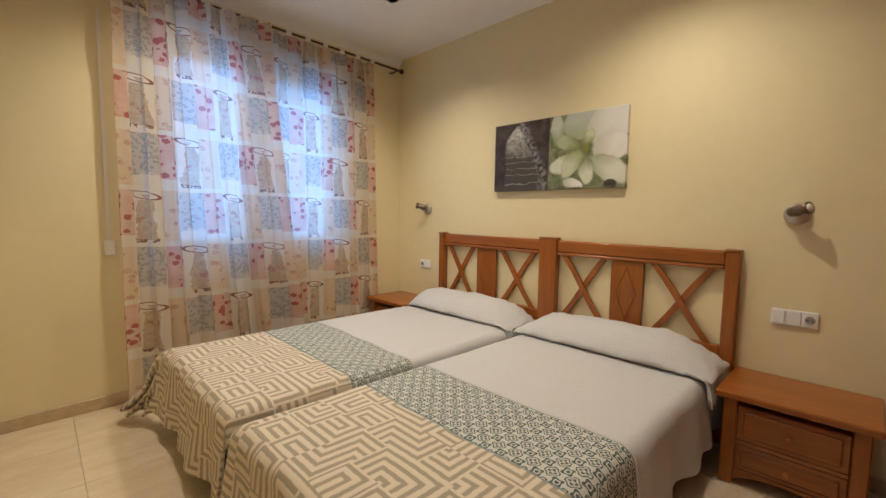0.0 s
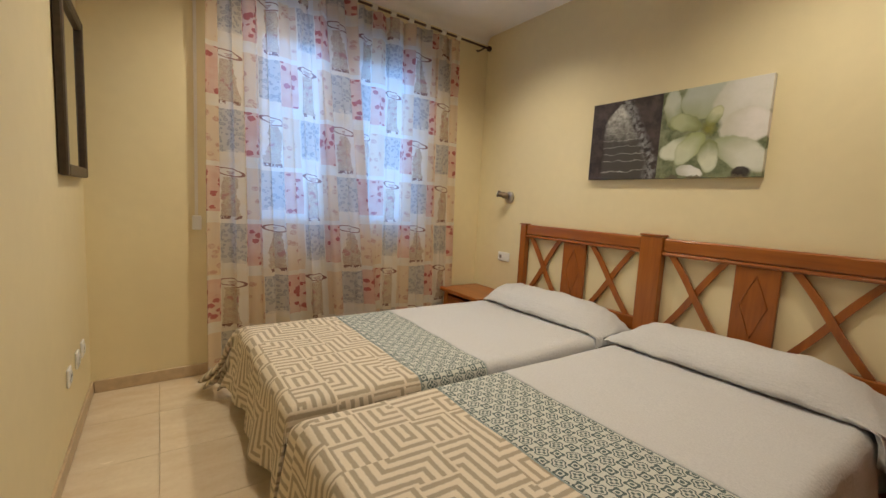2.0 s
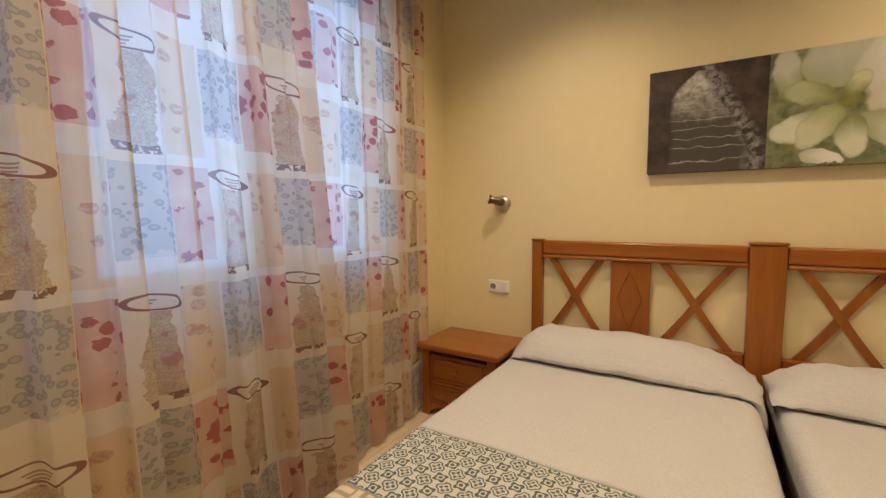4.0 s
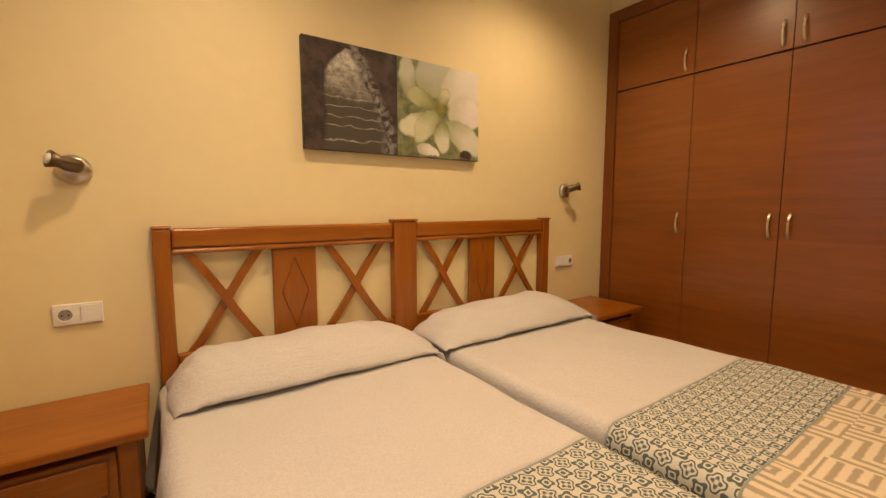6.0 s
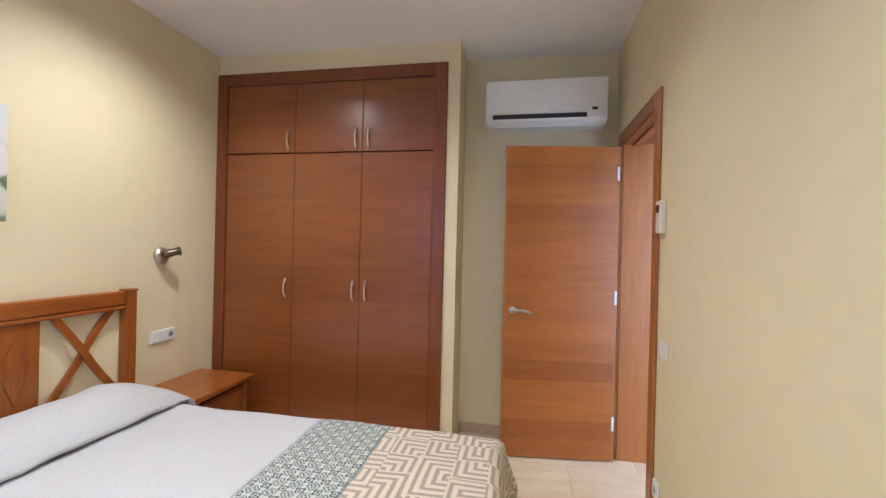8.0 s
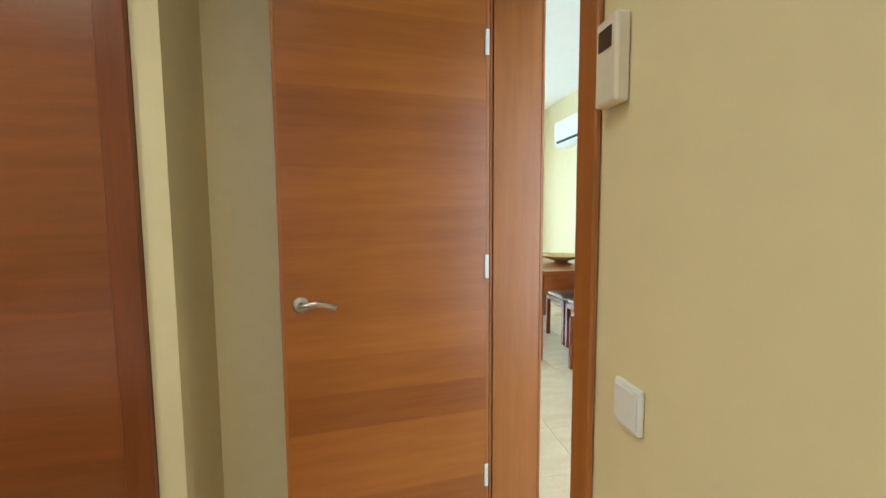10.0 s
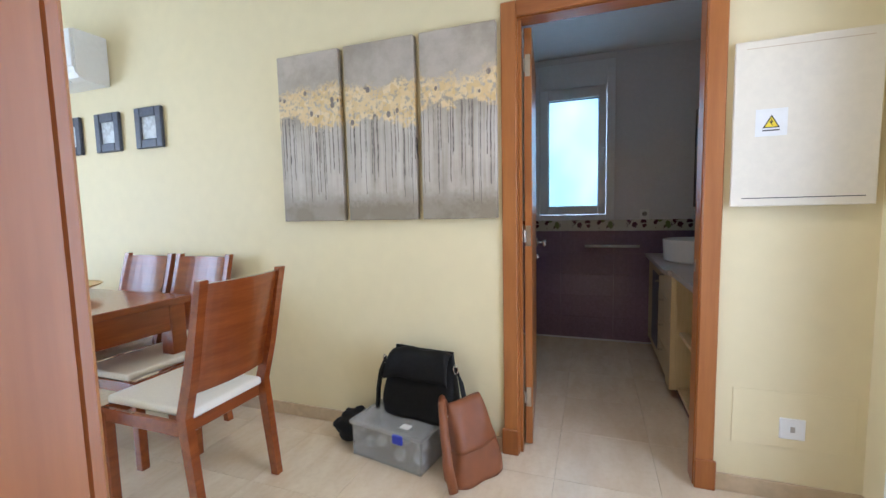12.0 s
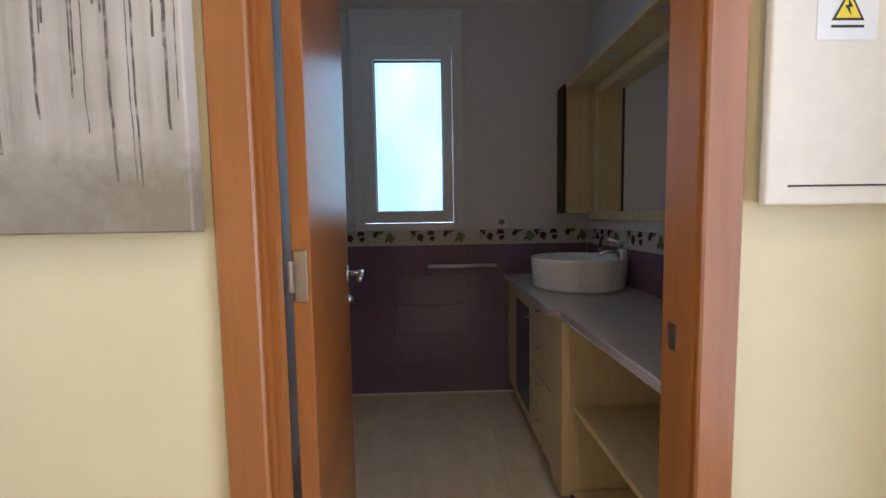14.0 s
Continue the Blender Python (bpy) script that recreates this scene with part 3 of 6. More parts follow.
PG, PL = (0.20, 0.23, 0.09), (0.34, 0.37, 0.22)
for args in ((0.74, 0.33, 98, 0.19, 0.115, (0.46, 0.50, 0.43), PL), (0.58, 0.28, 100, 0.22, 0.045, (0.52, 0.56, 0.47), PG), (0.80, 0.30, 42, 0.29, 0.125, (0.70, 0.69, 0.65), (0.55, 0.55, 0.47)),
             (0.81, 0.26, 2, 0.24, 0.085, (0.74, 0.71, 0.68), (0.56, 0.55, 0.46)), (0.79, 0.20, -28, 0.27, 0.07, (0.66, 0.67, 0.58), PL), (0.73, 0.28, 160, 0.17, 0.045, (0.42, 0.46, 0.27), PG),
             (0.72, 0.23, -156, 0.21, 0.05, (0.64, 0.67, 0.54), PG), (0.74, 0.25, -132, 0.19, 0.055, (0.58, 0.62, 0.44), (0.30, 0.34, 0.14)), (0.77, 0.22, -86, 0.16, 0.045, (0.64, 0.67, 0.52), PG),
             (0.76, 0.29, 62, 0.10, 0.035, (0.55, 0.57, 0.36), PG), (0.60, 0.055, -12, 0.14, 0.03, (0.76, 0.76, 0.72), (0.5, 0.5, 0.42))):
    fcol = petal(fcol, *args)
sx_, sz_ = math_node(nt, "DIVIDE", math_node(nt, "SUBTRACT", X, 0.945), 0.05), math_node(nt, "DIVIDE", math_node(nt, "SUBTRACT", Z, 0.025), 0.03)
fcol = mix(nt, ramp(nt, math_node(nt, "ADD", math_node(nt, "MULTIPLY", sx_, sx_), math_node(nt, "MULTIPLY", sz_, sz_)), 1.1, 0.6), fcol, (0.03, 0.02, 0.02))
hx, hz = math_node(nt, "SUBTRACT", X, 0.765), math_node(nt, "SUBTRACT", Z, 0.27)
hr = math_node(nt, "SQRT", math_node(nt, "ADD", math_node(nt, "MULTIPLY", hx, hx), math_node(nt, "MULTIPLY", hz, hz)))
fcol = mix(nt, math_node(nt, "MULTIPLY", ramp(nt, math_node(nt, "ADD", hr, math_node(nt, "MULTIPLY", n_b, 0.05)), 0.075, 0.04), 0.8), fcol, (0.24, 0.23, 0.04))
lowd = math_node(nt, "MULTIPLY", math_node(nt, "LESS_THAN", math_node(nt, "ADD", Z, math_node(nt, "MULTIPLY", n_a, 0.2)), 0.10), 0.85)
fcol = mix(nt, lowd, fcol, (0.12, 0.10, 0.06))
fcol = mix(nt, math_node(nt, "MULTIPLY", ramp(nt, n_a, 0.45, 0.65), 0.12), fcol, (0.30, 0.32, 0.21))
c = mix(nt, math_node(nt, "GREATER_THAN", sep.outputs[0], 0.49), c, fcol)
nt.links.new(c, p.inputs["Base Color"])
p.inputs["Roughness"].default_value = 0.55
PRINT = m

# flowered border tile
m, nt, p = material("flowered_border_tile")
ov = coords(nt)
vo = nt.nodes.new("ShaderNodeTexVoronoi")
vo.inputs["Scale"].default_value = 19
nt.links.new(ov, vo.inputs["Vector"])
pb = noise_tex(nt, ov, 45, 3)
d = math_node(nt, "ADD", vo.outputs["Distance"], math_node(nt, "MULTIPLY", math_node(nt, "SUBTRACT", pb, 0.5), 0.9))
sp = nt.nodes.new("ShaderNodeSeparateColor")
nt.links.new(vo.outputs["Color"], sp.inputs[0])
fc = mix(nt, math_node(nt, "GREATER_THAN", sp.outputs[0], 0.6), (0.09, 0.03, 0.055), (0.17, 0.20, 0.09))
nt.links.new(mix(nt, math_node(nt, "LESS_THAN", d, 0.43), (0.58, 0.55, 0.48), fc), p.inputs["Base Color"])
p.inputs["Roughness"].default_value = 0.25
BORDER = m


# ---- building helpers ----
def box(bm, lo, hi, bevel=0.0, seg=1):
    lo, hi = [min(a, b) for a, b in zip(lo, hi)], [max(a, b) for a, b in zip(lo, hi)]
    r = bmesh.ops.create_cube(bm, size=1)
    for vtx in r["verts"]:
        vtx.co = Vector([(lo[k] + hi[k]) / 2 + vtx.co[k] * (hi[k] - lo[k]) for k in range(3)])
    if bevel:
        edges = {e for vtx in r["verts"] for e in vtx.link_edges}
        bmesh.ops.bevel(bm, geom=list(edges), offset=bevel, segments=seg, affect="EDGES", profile=0.5)


def boxm(lo, hi, bevel=0.0, seg=1):
    bm = bmesh.new()
    box(bm, lo, hi, bevel, seg)
    return bm


def tube(bm, pts, radius, sides=10, closed=True):
    """A round rod along pts; radius a number or one for each point."""
    rings = []
    pts = [Vector(q) for q in pts]
    ref = Vector((0, 0, 1))
    for k, q in enumerate(pts):
        d = (pts[min(k + 1, len(pts) - 1)] - pts[max(k - 1, 0)]).normalized()
        up = ref if abs(d.dot(ref)) < 0.95 else Vector((1, 0, 0))
        a = d.cross(up).normalized()
        b = d.cross(a).normalized()
        rad = radius[k] if isinstance(radius, (list, tuple)) else radius
        rings.append([bm.verts.new(q + a * rad * math.cos(2 * math.pi * s / sides) + b * rad * math.sin(2 * math.pi * s / sides)) for s in range(sides)])
    for r0, r1 in zip(rings, rings[1:]):
        for s in range(sides):
            bm.faces.new((r0[s], r0[(s + 1) % sides], r1[(s + 1) % sides], r1[s]))
    if closed:
        bm.faces.new(rings[0][::-1])
        bm.faces.new(rings[-1])


def lathe(bm, profile, centre, sides=28):
    """Turn (radius, z) pairs round the upright axis through centre."""
    rings = []
    for r, z in profile:
        rings.append([bm.verts.new((centre[0] + max(r, 1e-4) * math.cos(2 * math.pi * s / sides), centre[1] + max(r, 1e-4) * math.sin(2 * math.pi * s / sides), centre[2] + z)) for s in range(sides)])
    for r0, r1 in zip(rings, rings[1:]):
        for s in range(sides):
            bm.faces.new((r0[s], r0[(s + 1) % sides], r1[(s + 1) % sides], r1[s]))
    bm.faces.new(rings[0][::-1])
    bm.faces.new(rings[-1])


def prism(bm, outline, axis, lo, hi):
    """Extrude a 2D outline along an axis from lo to hi."""
    def pt(q, d):
        return {"x": (d, q[0], q[1]), "y": (q[0], d, q[1]), "z": (q[0], q[1], d)}[axis]
    a = [bm.verts.new(pt(q, lo)) for q in outline]
    b = [bm.verts.new(pt(q, hi)) for q in outline]
    bm.faces.new(a)
    bm.faces.new(b[::-1])
    n = len(a)
    for k in range(n):
        bm.faces.new((a[k], b[k], b[(k + 1) % n], a[(k + 1) % n]))


def turn(bm, m):
    bmesh.ops.transform(bm, matrix=m, verts=bm.verts)


def mesh_of(name, bm, mat, smooth=False):
    bmesh.ops.recalc_face_normals(bm, faces=bm.faces)
    me = bpy.data.meshes.new(name)
    bm.to_mesh(me)
    bm.free()
    me.materials.append(mat)
    if smooth:
        for f in me.polygons:
            f.use_smooth = True
    return me


def thing(name, label, category, at=(0, 0, 0), group="", kind="", rz=0):
    ob = new(name)
    ob.empty_display_size = 0.05
    ob.matrix_world = pose(*at, 0, 0, rz)
    return tagged(ob, label, category, group, kind)


def part(name, bm, mat, parent, label="", smooth=False):
    """bm is in the frame of the top-level thing."""
    ob = new(name, mesh_of(name, bm, mat, smooth))
    ob.parent = parent
    if label:
        tagged(ob, label)
    return ob


def solid(name, bm, mat, label, category, group="", kind="", smooth=False):
    return tagged(new(name, mesh_of(name, bm, mat, smooth)), label, category, group, kind)



# ---- structure ----
TH = 0.15
WY = -4.875   # hall face of the wall with the paintings
BY = -6.86    # far bathroom wall
HX = 2.295    # west end of the hall


def structure(name, boxes, mat, label, category="wall"):
    bm = bmesh.new()
    for lo, hi in boxes:
        box(bm, lo, hi)
    return solid(name, bm, mat, label, category, kind="structure")


floor = structure("floor", [((-0.6, -7.1, -0.12), (8.5, 0.3, -0.006))], GROUT, "beige stone-look tiled floor through all rooms", "floor")
ceiling = structure("ceiling", [((-0.6, -4.93, CEIL), (8.5, 0.3, CEIL + 0.12))], CEILW, "white painted ceiling over bedroom, hall and dining area", "ceiling")
bath_ceiling = structure("ceiling_bathroom", [((2.2, -7.05, 2.51), (4.2, -4.965, 2.63))], CEILW, "low white ceiling of the dark bathroom", "ceiling")
structure("wall_north", [((-0.5, 0, -0.05), (4.25, TH, CEIL))], WALL, "pale yellow painted wall behind the bed headboard")
structure("wall_south_bedroom", [((-0.3, -3.09, -0.05), (2.867, -2.905, CEIL)), ((3.622, -3.09, -0.05), (4.25, -2.905, CEIL)), ((2.867, -3.09, 2.09), (3.622, -2.905, CEIL))], WALL, "pale yellow painted wall with the bedroom doorway")
structure("wall_east_bedroom", [((3.78, -2.905, -0.05), (3.90, -1.835, CEIL)), ((4.12, -1.835, -0.05), (4.25, 0, CEIL))], WALL, "pale yellow wall niche behind the open door")
structure("wall_pillar", [((3.475, -1.835, -0.05), (4.12, -1.752, CEIL)), ((3.475, -1.752, 2.612), (4.12, 0, CEIL))], WALL, "pale yellow wall surround of the built-in wardrobe")
structure("wall_south_hall", [((HX - TH, WY - 0.09, -0.05), (2.845, WY, CEIL)), ((3.634, WY - 0.09, -0.05), (8.4, WY, CEIL)), ((2.845, WY - 0.09, 2.075), (3.634, WY, CEIL))], WALL, "cream painted hall wall with canvases and bathroom doorway")
structure("wall_west_hall", [((HX - TH, WY, -0.05), (HX, -4.56, CEIL)), ((HX - TH, -3.5, -0.05), (HX, -3.09, CEIL)), ((HX - TH, -4.56, 2.2), (HX, -3.5, CEIL))], WALL, "cream painted short wall beside the entrance door")
structure("wall_north_living", [((4.25, -0.95, -0.05), (8.4, -0.8, CEIL))], WALL, "cream painted dining room wall")
structure("wall_east_living", [((8.2, WY, -0.05), (8.4, -3.75, CEIL)), ((8.2, -1.65, -0.05), (8.4, -0.95, CEIL)), ((8.2, -3.75, 2.25), (8.4, -1.65, CEIL))], WALL, "cream painted dining room wall with a glazed opening")
structure("wall_west_bathroom", [((HX - TH, -7.0, -0.05), (HX, WY - 0.09, 2.51))], WTILE, "tiled bathroom wall behind the vanity")
structure("wall_east_bathroom", [((4.0, -7.0, -0.05), (4.15, WY - 0.09, 2.51))], WTILE, "plain bathroom wall behind the open door")
WX0, WX1, WZ0, WZ1 = 3.171, 3.735, 1.137, 2.237
structure("wall_south_bathroom", [((HX, BY - 0.2, -0.05), (WX0, BY, 2.51)), ((WX1, BY - 0.2, -0.05), (4.0, BY, 2.51)), ((WX0, BY - 0.2, -0.05), (WX1, BY, WZ0)), ((WX0, BY - 0.2, WZ1), (WX1, BY, 2.51))], WTILE, "tiled bathroom wall with a frosted window")

# window wall stands a little askew: s along it from the south-west corner, d into the room
SKEW = math.atan2(0.15, 2.905)


def ww(bm):
    turn(bm, Matrix.Translation((0, -2.905, 0)) @ Matrix.Rotation(SKEW, 4, "Z"))
    return bm


# local frame of the window wall: x = d, y = s
S0, S1, Z0, Z1 = 0.84, 2.26, 0.92, 2.40
bm = bmesh.new()
for lo, hi in (((-0.28, -0.2, -0.05), (0, S0, CEIL)), ((-0.28, S1, -0.05), (0, 3.1, CEIL)), ((-0.28, S0, -0.05), (0, S1, Z0)), ((-0.28, S0, Z1), (0, S1, CEIL))):
    box(bm, lo, hi)
solid("wall_west", ww(bm), WALL, "pale yellow window wall behind the printed curtain", "wall", kind="structure")
bm = bmesh.new()
arc = [(0, CEIL), (0, CEIL - 0.07)] + [(0.07 - 0.07 * math.cos(t * math.pi / 12), CEIL - 0.07 + 0.07 * math.sin(t * math.pi / 12)) for t in range(1, 6)] + [(0.07, CEIL)]
prism(bm, [(q[0], q[1]) for q in arc], "y", 0.0, 2.9)
solid("trim", ww(bm), CEILW, "small white plaster cove at the ceiling edge", "trim", kind="structure")

# skirting
sk = bmesh.new()
for lo, hi in (((0.6, -0.012, 0), (3.47, 0, 0.075)), ((0.01, -2.905, 0), (2.83, -2.893, 0.075)), ((3.768, -2.9, 0), (3.78, -1.837, 0.075)),
               ((3.668, WY, 0), (8.2, WY + 0.012, 0.075)), ((HX, WY, 0), (2.80, WY + 0.012, 0.075)), ((HX, -4.7, 0), (HX + 0.012, WY + 0.012, 0.075)), ((3.68, -3.102, 0), (4.25, -3.09, 0.075)),
               ((3.475, -1.847, 0), (3.768, -1.835, 0.075))):
    box(sk, lo, hi, 0.003)
solid("baseboard", sk, BASEB, "low beige tile skirting along the walls", "skirting", kind="structure")
bm = bmesh.new()
box(bm, (0, 0.012, 0), (0.012, 2.9, 0.075), 0.003)
solid("baseboard_window", ww(bm), BASEB, "low beige tile skirting under the window", "skirting", kind="structure")

# ---- bedroom window and curtain ----
win = thing("window_1", "white double casement window behind the curtain", "window", (0, -2.905, 0), kind="structure", rz=math.degrees(SKEW))
bm = bmesh.new()
for lo, hi in (((-0.16, S0, Z0), (-0.10, S0 + 0.05, Z1)), ((-0.16, S1 - 0.05, Z0), (-0.10, S1, Z1)), ((-0.16, S0 + 0.05, Z0), (-0.10, S1 - 0.05, Z0 + 0.05)), ((-0.16, S0 + 0.05, Z1 - 0.05), (-0.10, S1 - 0.05, Z1))):
    box(bm, lo, hi, 0.004)
part("window_frame", bm, PVC, win)
mid = (S0 + S1) / 2
for a, b in ((S0 + 0.052, mid - 0.001), (mid + 0.001, S1 - 0.052)):
    bm = bmesh.new()
    for lo, hi in (((-0.15, a, Z0 + 0.052), (-0.09, a + 0.055, Z1 - 0.052)), ((-0.15, b - 0.055, Z0 + 0.052), (-0.09, b, Z1 - 0.052)), ((-0.15, a + 0.055, Z0 + 0.052), (-0.09, b - 0.055, Z0 + 0.107)), ((-0.15, a + 0.055, Z1 - 0.107), (-0.09, b - 0.055, Z1 - 0.052))):
        box(bm, lo, hi, 0.004)
    sash = part("sash", bm, PVC, win)
    pane = part("pane", boxm((-0.123, a + 0.05, Z0 + 0.1), (-0.117, b - 0.05, Z1 - 0.1)), GLASS, sash)
    pane.visible_shadow = False
part("window_sill", boxm((-0.10, S0, Z0 - 0.0), (-0.002, S1, Z0 + 0.02), 0.004), BASEB, win)

rod = thing("curtain_rod", "thin dark iron curtain rod with knob ends", "curtain rod", (0, -2.905, 0), rz=math.degrees(SKEW))
bm = bmesh.new()
tube(bm, [(0.09, 0.45, 2.615), (0.09, 2.82, 2.615)], 0.009)
part("pole", bm, IRON, rod, smooth=True)
for s in (0.43, 2.84):
    bm = bmesh.new()
    bmesh.ops.create_uvsphere(bm, u_segments=14, v_segments=10, radius=0.024, matrix=Matrix.Translation((0.09, s, 2.615)))
    part("finial", bm, IRON, rod, smooth=True)
for s in (0.50, 2.78):
    bm = bmesh.new()
    tube(bm, [(-0.002, s, 2.60), (0.05, s, 2.60), (0.09, s, 2.606)], 0.007)
    lathe(bm, [(0.02, 0), (0.02, 0.006)], (0.0, s, 2.60), 12)
    part("bracket", bm, IRON, rod)


def curtain_panel(s_at, u0, seed, d0, folds, depth):
    """A hanging sheet: s_at(k, z) gives the place along the wall for k in 0..1."""
    bm = bmesh.new()
    uvl = bm.loops.layers.uv.new("UVMap")
    nk, nz = 150, 46
    rnd = random.Random(seed)
    ph = [rnd.uniform(0, 6.28) for _ in range(6)]
    grid, info = [], {}
    for iz in range(nz + 1):
        z = 0.025 + (2.60 - 0.025) * iz / nz
        row = []
        for ik in range(nk + 1):
            k = ik / nk
            g = 0.45 + 0.55 * (1 - abs(z - 2.6) / 2.6) if z > 2.2 else 0.62 + 0.2 * math.sin(z * 1.3 + ph[0])
            d = d0 + depth * g * (math.sin(2 * math.pi * folds * k + ph[1] + 0.5 * math.sin(2.1 * z + ph[2])) + 0.45 * math.sin(2 * math.pi * folds * 1.73 * k + ph[3] + 0.3 * z) + 0.3 * math.sin(2 * math.pi * folds * 2.9 * k + ph[4]))
            s = s_at(k, z) + 0.012 * math.sin(2 * math.pi * folds * k * 2 + ph[5])
            vtx = bm.verts.new((max(d, 0.015), s, z))
            info[vtx] = (u0 + k * (s_at(1, 1.3) - s_at(0, 1.3)) * 1.28, z)
            row.append(vtx)
        grid.append(row)
    for iz in range(nz):
        for ik in range(nk):
            f = bm.faces.new((grid[iz][ik], grid[iz][ik + 1], grid[iz + 1][ik + 1], grid[iz + 1][ik]))
            for lp in f.loops:
                lp[uvl].uv = info[lp.vert]
    return bm


def tabs(panel, spots):
    for s in spots:
        bm = bmesh.new()
        ring = [(0.09 + 0.017 * math.cos(t), 2.615 + 0.022 * math.sin(t)) for t in [2 * math.pi * q / 12 for q in range(12)]]
        prism(bm, ring, "y", s - 0.02, s + 0.02)
        part("tab", bm, SEAT, panel)


left = thing("curtain", "sheer white curtain panel printed with red and grey patchwork motifs", "curtain", (0, -2.905, 0), "window curtains", rz=math.degrees(SKEW))
part("cloth", curtain_panel(lambda k, z: 0.565 + k * (0.925 + 0.11 * (2.6 - z)), 0.05, 4, 0.135, 7, 0.026), CURTAIN, left, smooth=True)
tabs(left, [0.59 + 0.125 * q for q in range(8)])
right = thing("curtain", "sheer printed curtain panel with loose folds, beside the nightstand", "curtain", (0, -2.905, 0), "window curtains", rz=math.degrees(SKEW))
part("cloth", curtain_panel(lambda k, z: 1.30 + k * (1.215 + 0.03 * (2.6 - z)), 0.13, 9, 0.060, 8, 0.022), CURTAIN, right, smooth=True)
tabs(right, [1.36 + 0.16 * q for q in range(8)])

# ---- bed ----
bed_head = thing("headboard", "honey-varnished wooden double headboard with crossed slats and carved panels", "headboard", (1.64, 0, 0))


def hb(name, lo, hi, mat, bevel=0.006, parent=bed_head):
    return part(name, boxm((lo[0] - 1.64, lo[1], lo[2]), (hi[0] - 1.64, hi[1], hi[2]), bevel, 2), mat, parent)


for a, b, t in ((0.502, 0.562, 1.075), (1.56, 1.70, 1.085), (2.712, 2.776, 1.075)):
    post = hb("post", (a, -0.06, 0.0), (b, -0.004, t - 0.012), PINEZ)
    hb("post_cap", (a - 0.004, -0.066, t - 0.012), (b + 0.004, -0.002, t), PINE, 0.004, post)
for x0, x1, flip in ((0.564, 1.558, 0), (1.702, 2.710, 1)):
    rail = hb("top_rail", (x0, -0.05, 0.985), (x1, -0.008, 1.066), PINE, 0.01)
    hb("moulding", (x0, -0.056, 0.962), (x1, -0.010, 0.983), PINE, 0.008, rail)
    hb("bottom_rail", (x0, -0.05, 0.46), (x1, -0.008, 0.545), PINE)
    w = x1 - x0
    p0, p1 = x0 + w * 0.385, x0 + w * 0.583
    pan = hb("panel", (p0, -0.04, 0.546), (p1, -0.014, 0.961), PINEZ, 0.004)
    bm = bmesh.new()
    cx, cz = (p0 + p1) / 2 - 1.64, 0.76
    loop = [(cx, cz + 0.16), (cx + 0.062, cz), (cx, cz - 0.17), (cx - 0.062, cz), (cx, cz + 0.16)]
    tube(bm, [(q[0], -0.041, q[1]) for q in loop], 0.0045, 6)
    part("carved_diamond", bm, PINED, pan)
    for c0, c1 in ((x0 + 0.004, p0 - 0.004), (p1 + 0.004, x1 - 0.004)):
        for k, (za, zb) in enumerate(((0.546, 0.961), (0.961, 0.546))):
            bm = bmesh.new()
            n = 12
            cxm = (c0 + c1) / 2 - 1.64
            half = (c1 - c0) * 0.36
            prof = []
            for q in range(n + 1):
                t = q / n
                xx = cxm + half * (2 * t - 1) * (0.86 + 0.14 * abs(2 * t - 1))
                prof.append((xx, za + (zb - za) * t))
            hw = 0.021
            y0, y1 = (-0.044, -0.028) if k else (-0.0275, -0.012)
            outline = [(q[0] - hw, q[1]) for q in prof] + [(q[0] + hw, q[1]) for q in prof[::-1]]
            prism(bm, outline, "y", y0, y1)
            part("cross_slat", bm, PINEZ, bed_head)

BED_Z = 0.455
HEAD_Y, FOOT_Y = -0.07, -2.20


def drape(x0, x1, side_l, side_r, seed, spread, z_ofs=0.0):
    """Points of a cover that lies on a mattress and falls at sides and foot. Returns place(a, b) for metres across and along."""
    rnd = random.Random(seed)
    ph = [rnd.uniform(0, 6.28) for _ in range(8)]
    r = 0.05

    def fall(over, drop):
        """outward shift and depth for arc length over past the edge"""
        if over <= 0:
            return 0.0, 0.0
        q = r * math.pi / 2
        if over < q:
            t = over / r
            return r * math.sin(t), r * (1 - math.cos(t))
        return r, r + (over - q)

    def place(a, b):
        # a from x0 - side_l to x1 + side_r, b from HEAD_Y down to FOOT_Y - drop
        ox, dx = (0, 0)
        if a < x0 + r:
            ox, dx = fall(x0 + r - a, side_l)
            x = x0 + r - ox
        elif a > x1 - r:
            ox, dx = fall(a - (x1 - r), side_r)
            x = x1 - r + ox
        else:
            x = a
        oy, dy = (0, 0)
        y = b
        if b < FOOT_Y + r:
            oy, dy = fall(FOOT_Y + r - b, 0.4)
            y = FOOT_Y + r - oy
        z = BED_Z - max(dx, dy)
        flare = min(dx, dy)
        sx = -1 if a < (x0 + x1) / 2 else 1
        side_free = (side_l if sx < 0 else side_r) > 0.2
        if dy > 0.02:
            y -= 0.10 * dy + 0.024 * dy / 0.4 * math.sin(11 * a + ph[0]) + 0.016 * dy / 0.4 * math.sin(24 * a + ph[1])
        if dx > 0.02 and side_free:
            x += sx * (0.09 * dx + 0.024 * dx / 0.4 * math.sin(10 * b + ph[2]) + 0.016 * dx / 0.4 * math.sin(23 * b + ph[3]))
        if flare > 0.02 and side_free:
            pl = 1 + 0.42 * math.sin(52 * (dx - dy))
            x += sx * spread * flare * pl
            y -= 0.6 * spread * flare * (2 - pl)
        z += 0.004 * math.sin(5 * a + ph[4]) * math.sin(4.2 * b + ph[5]) + 0.0025 * math.sin(17 * a + ph[6]) * math.sin(13 * b + ph[7])
        return (x, y, max(z, 0.012) + z_ofs)
    return place


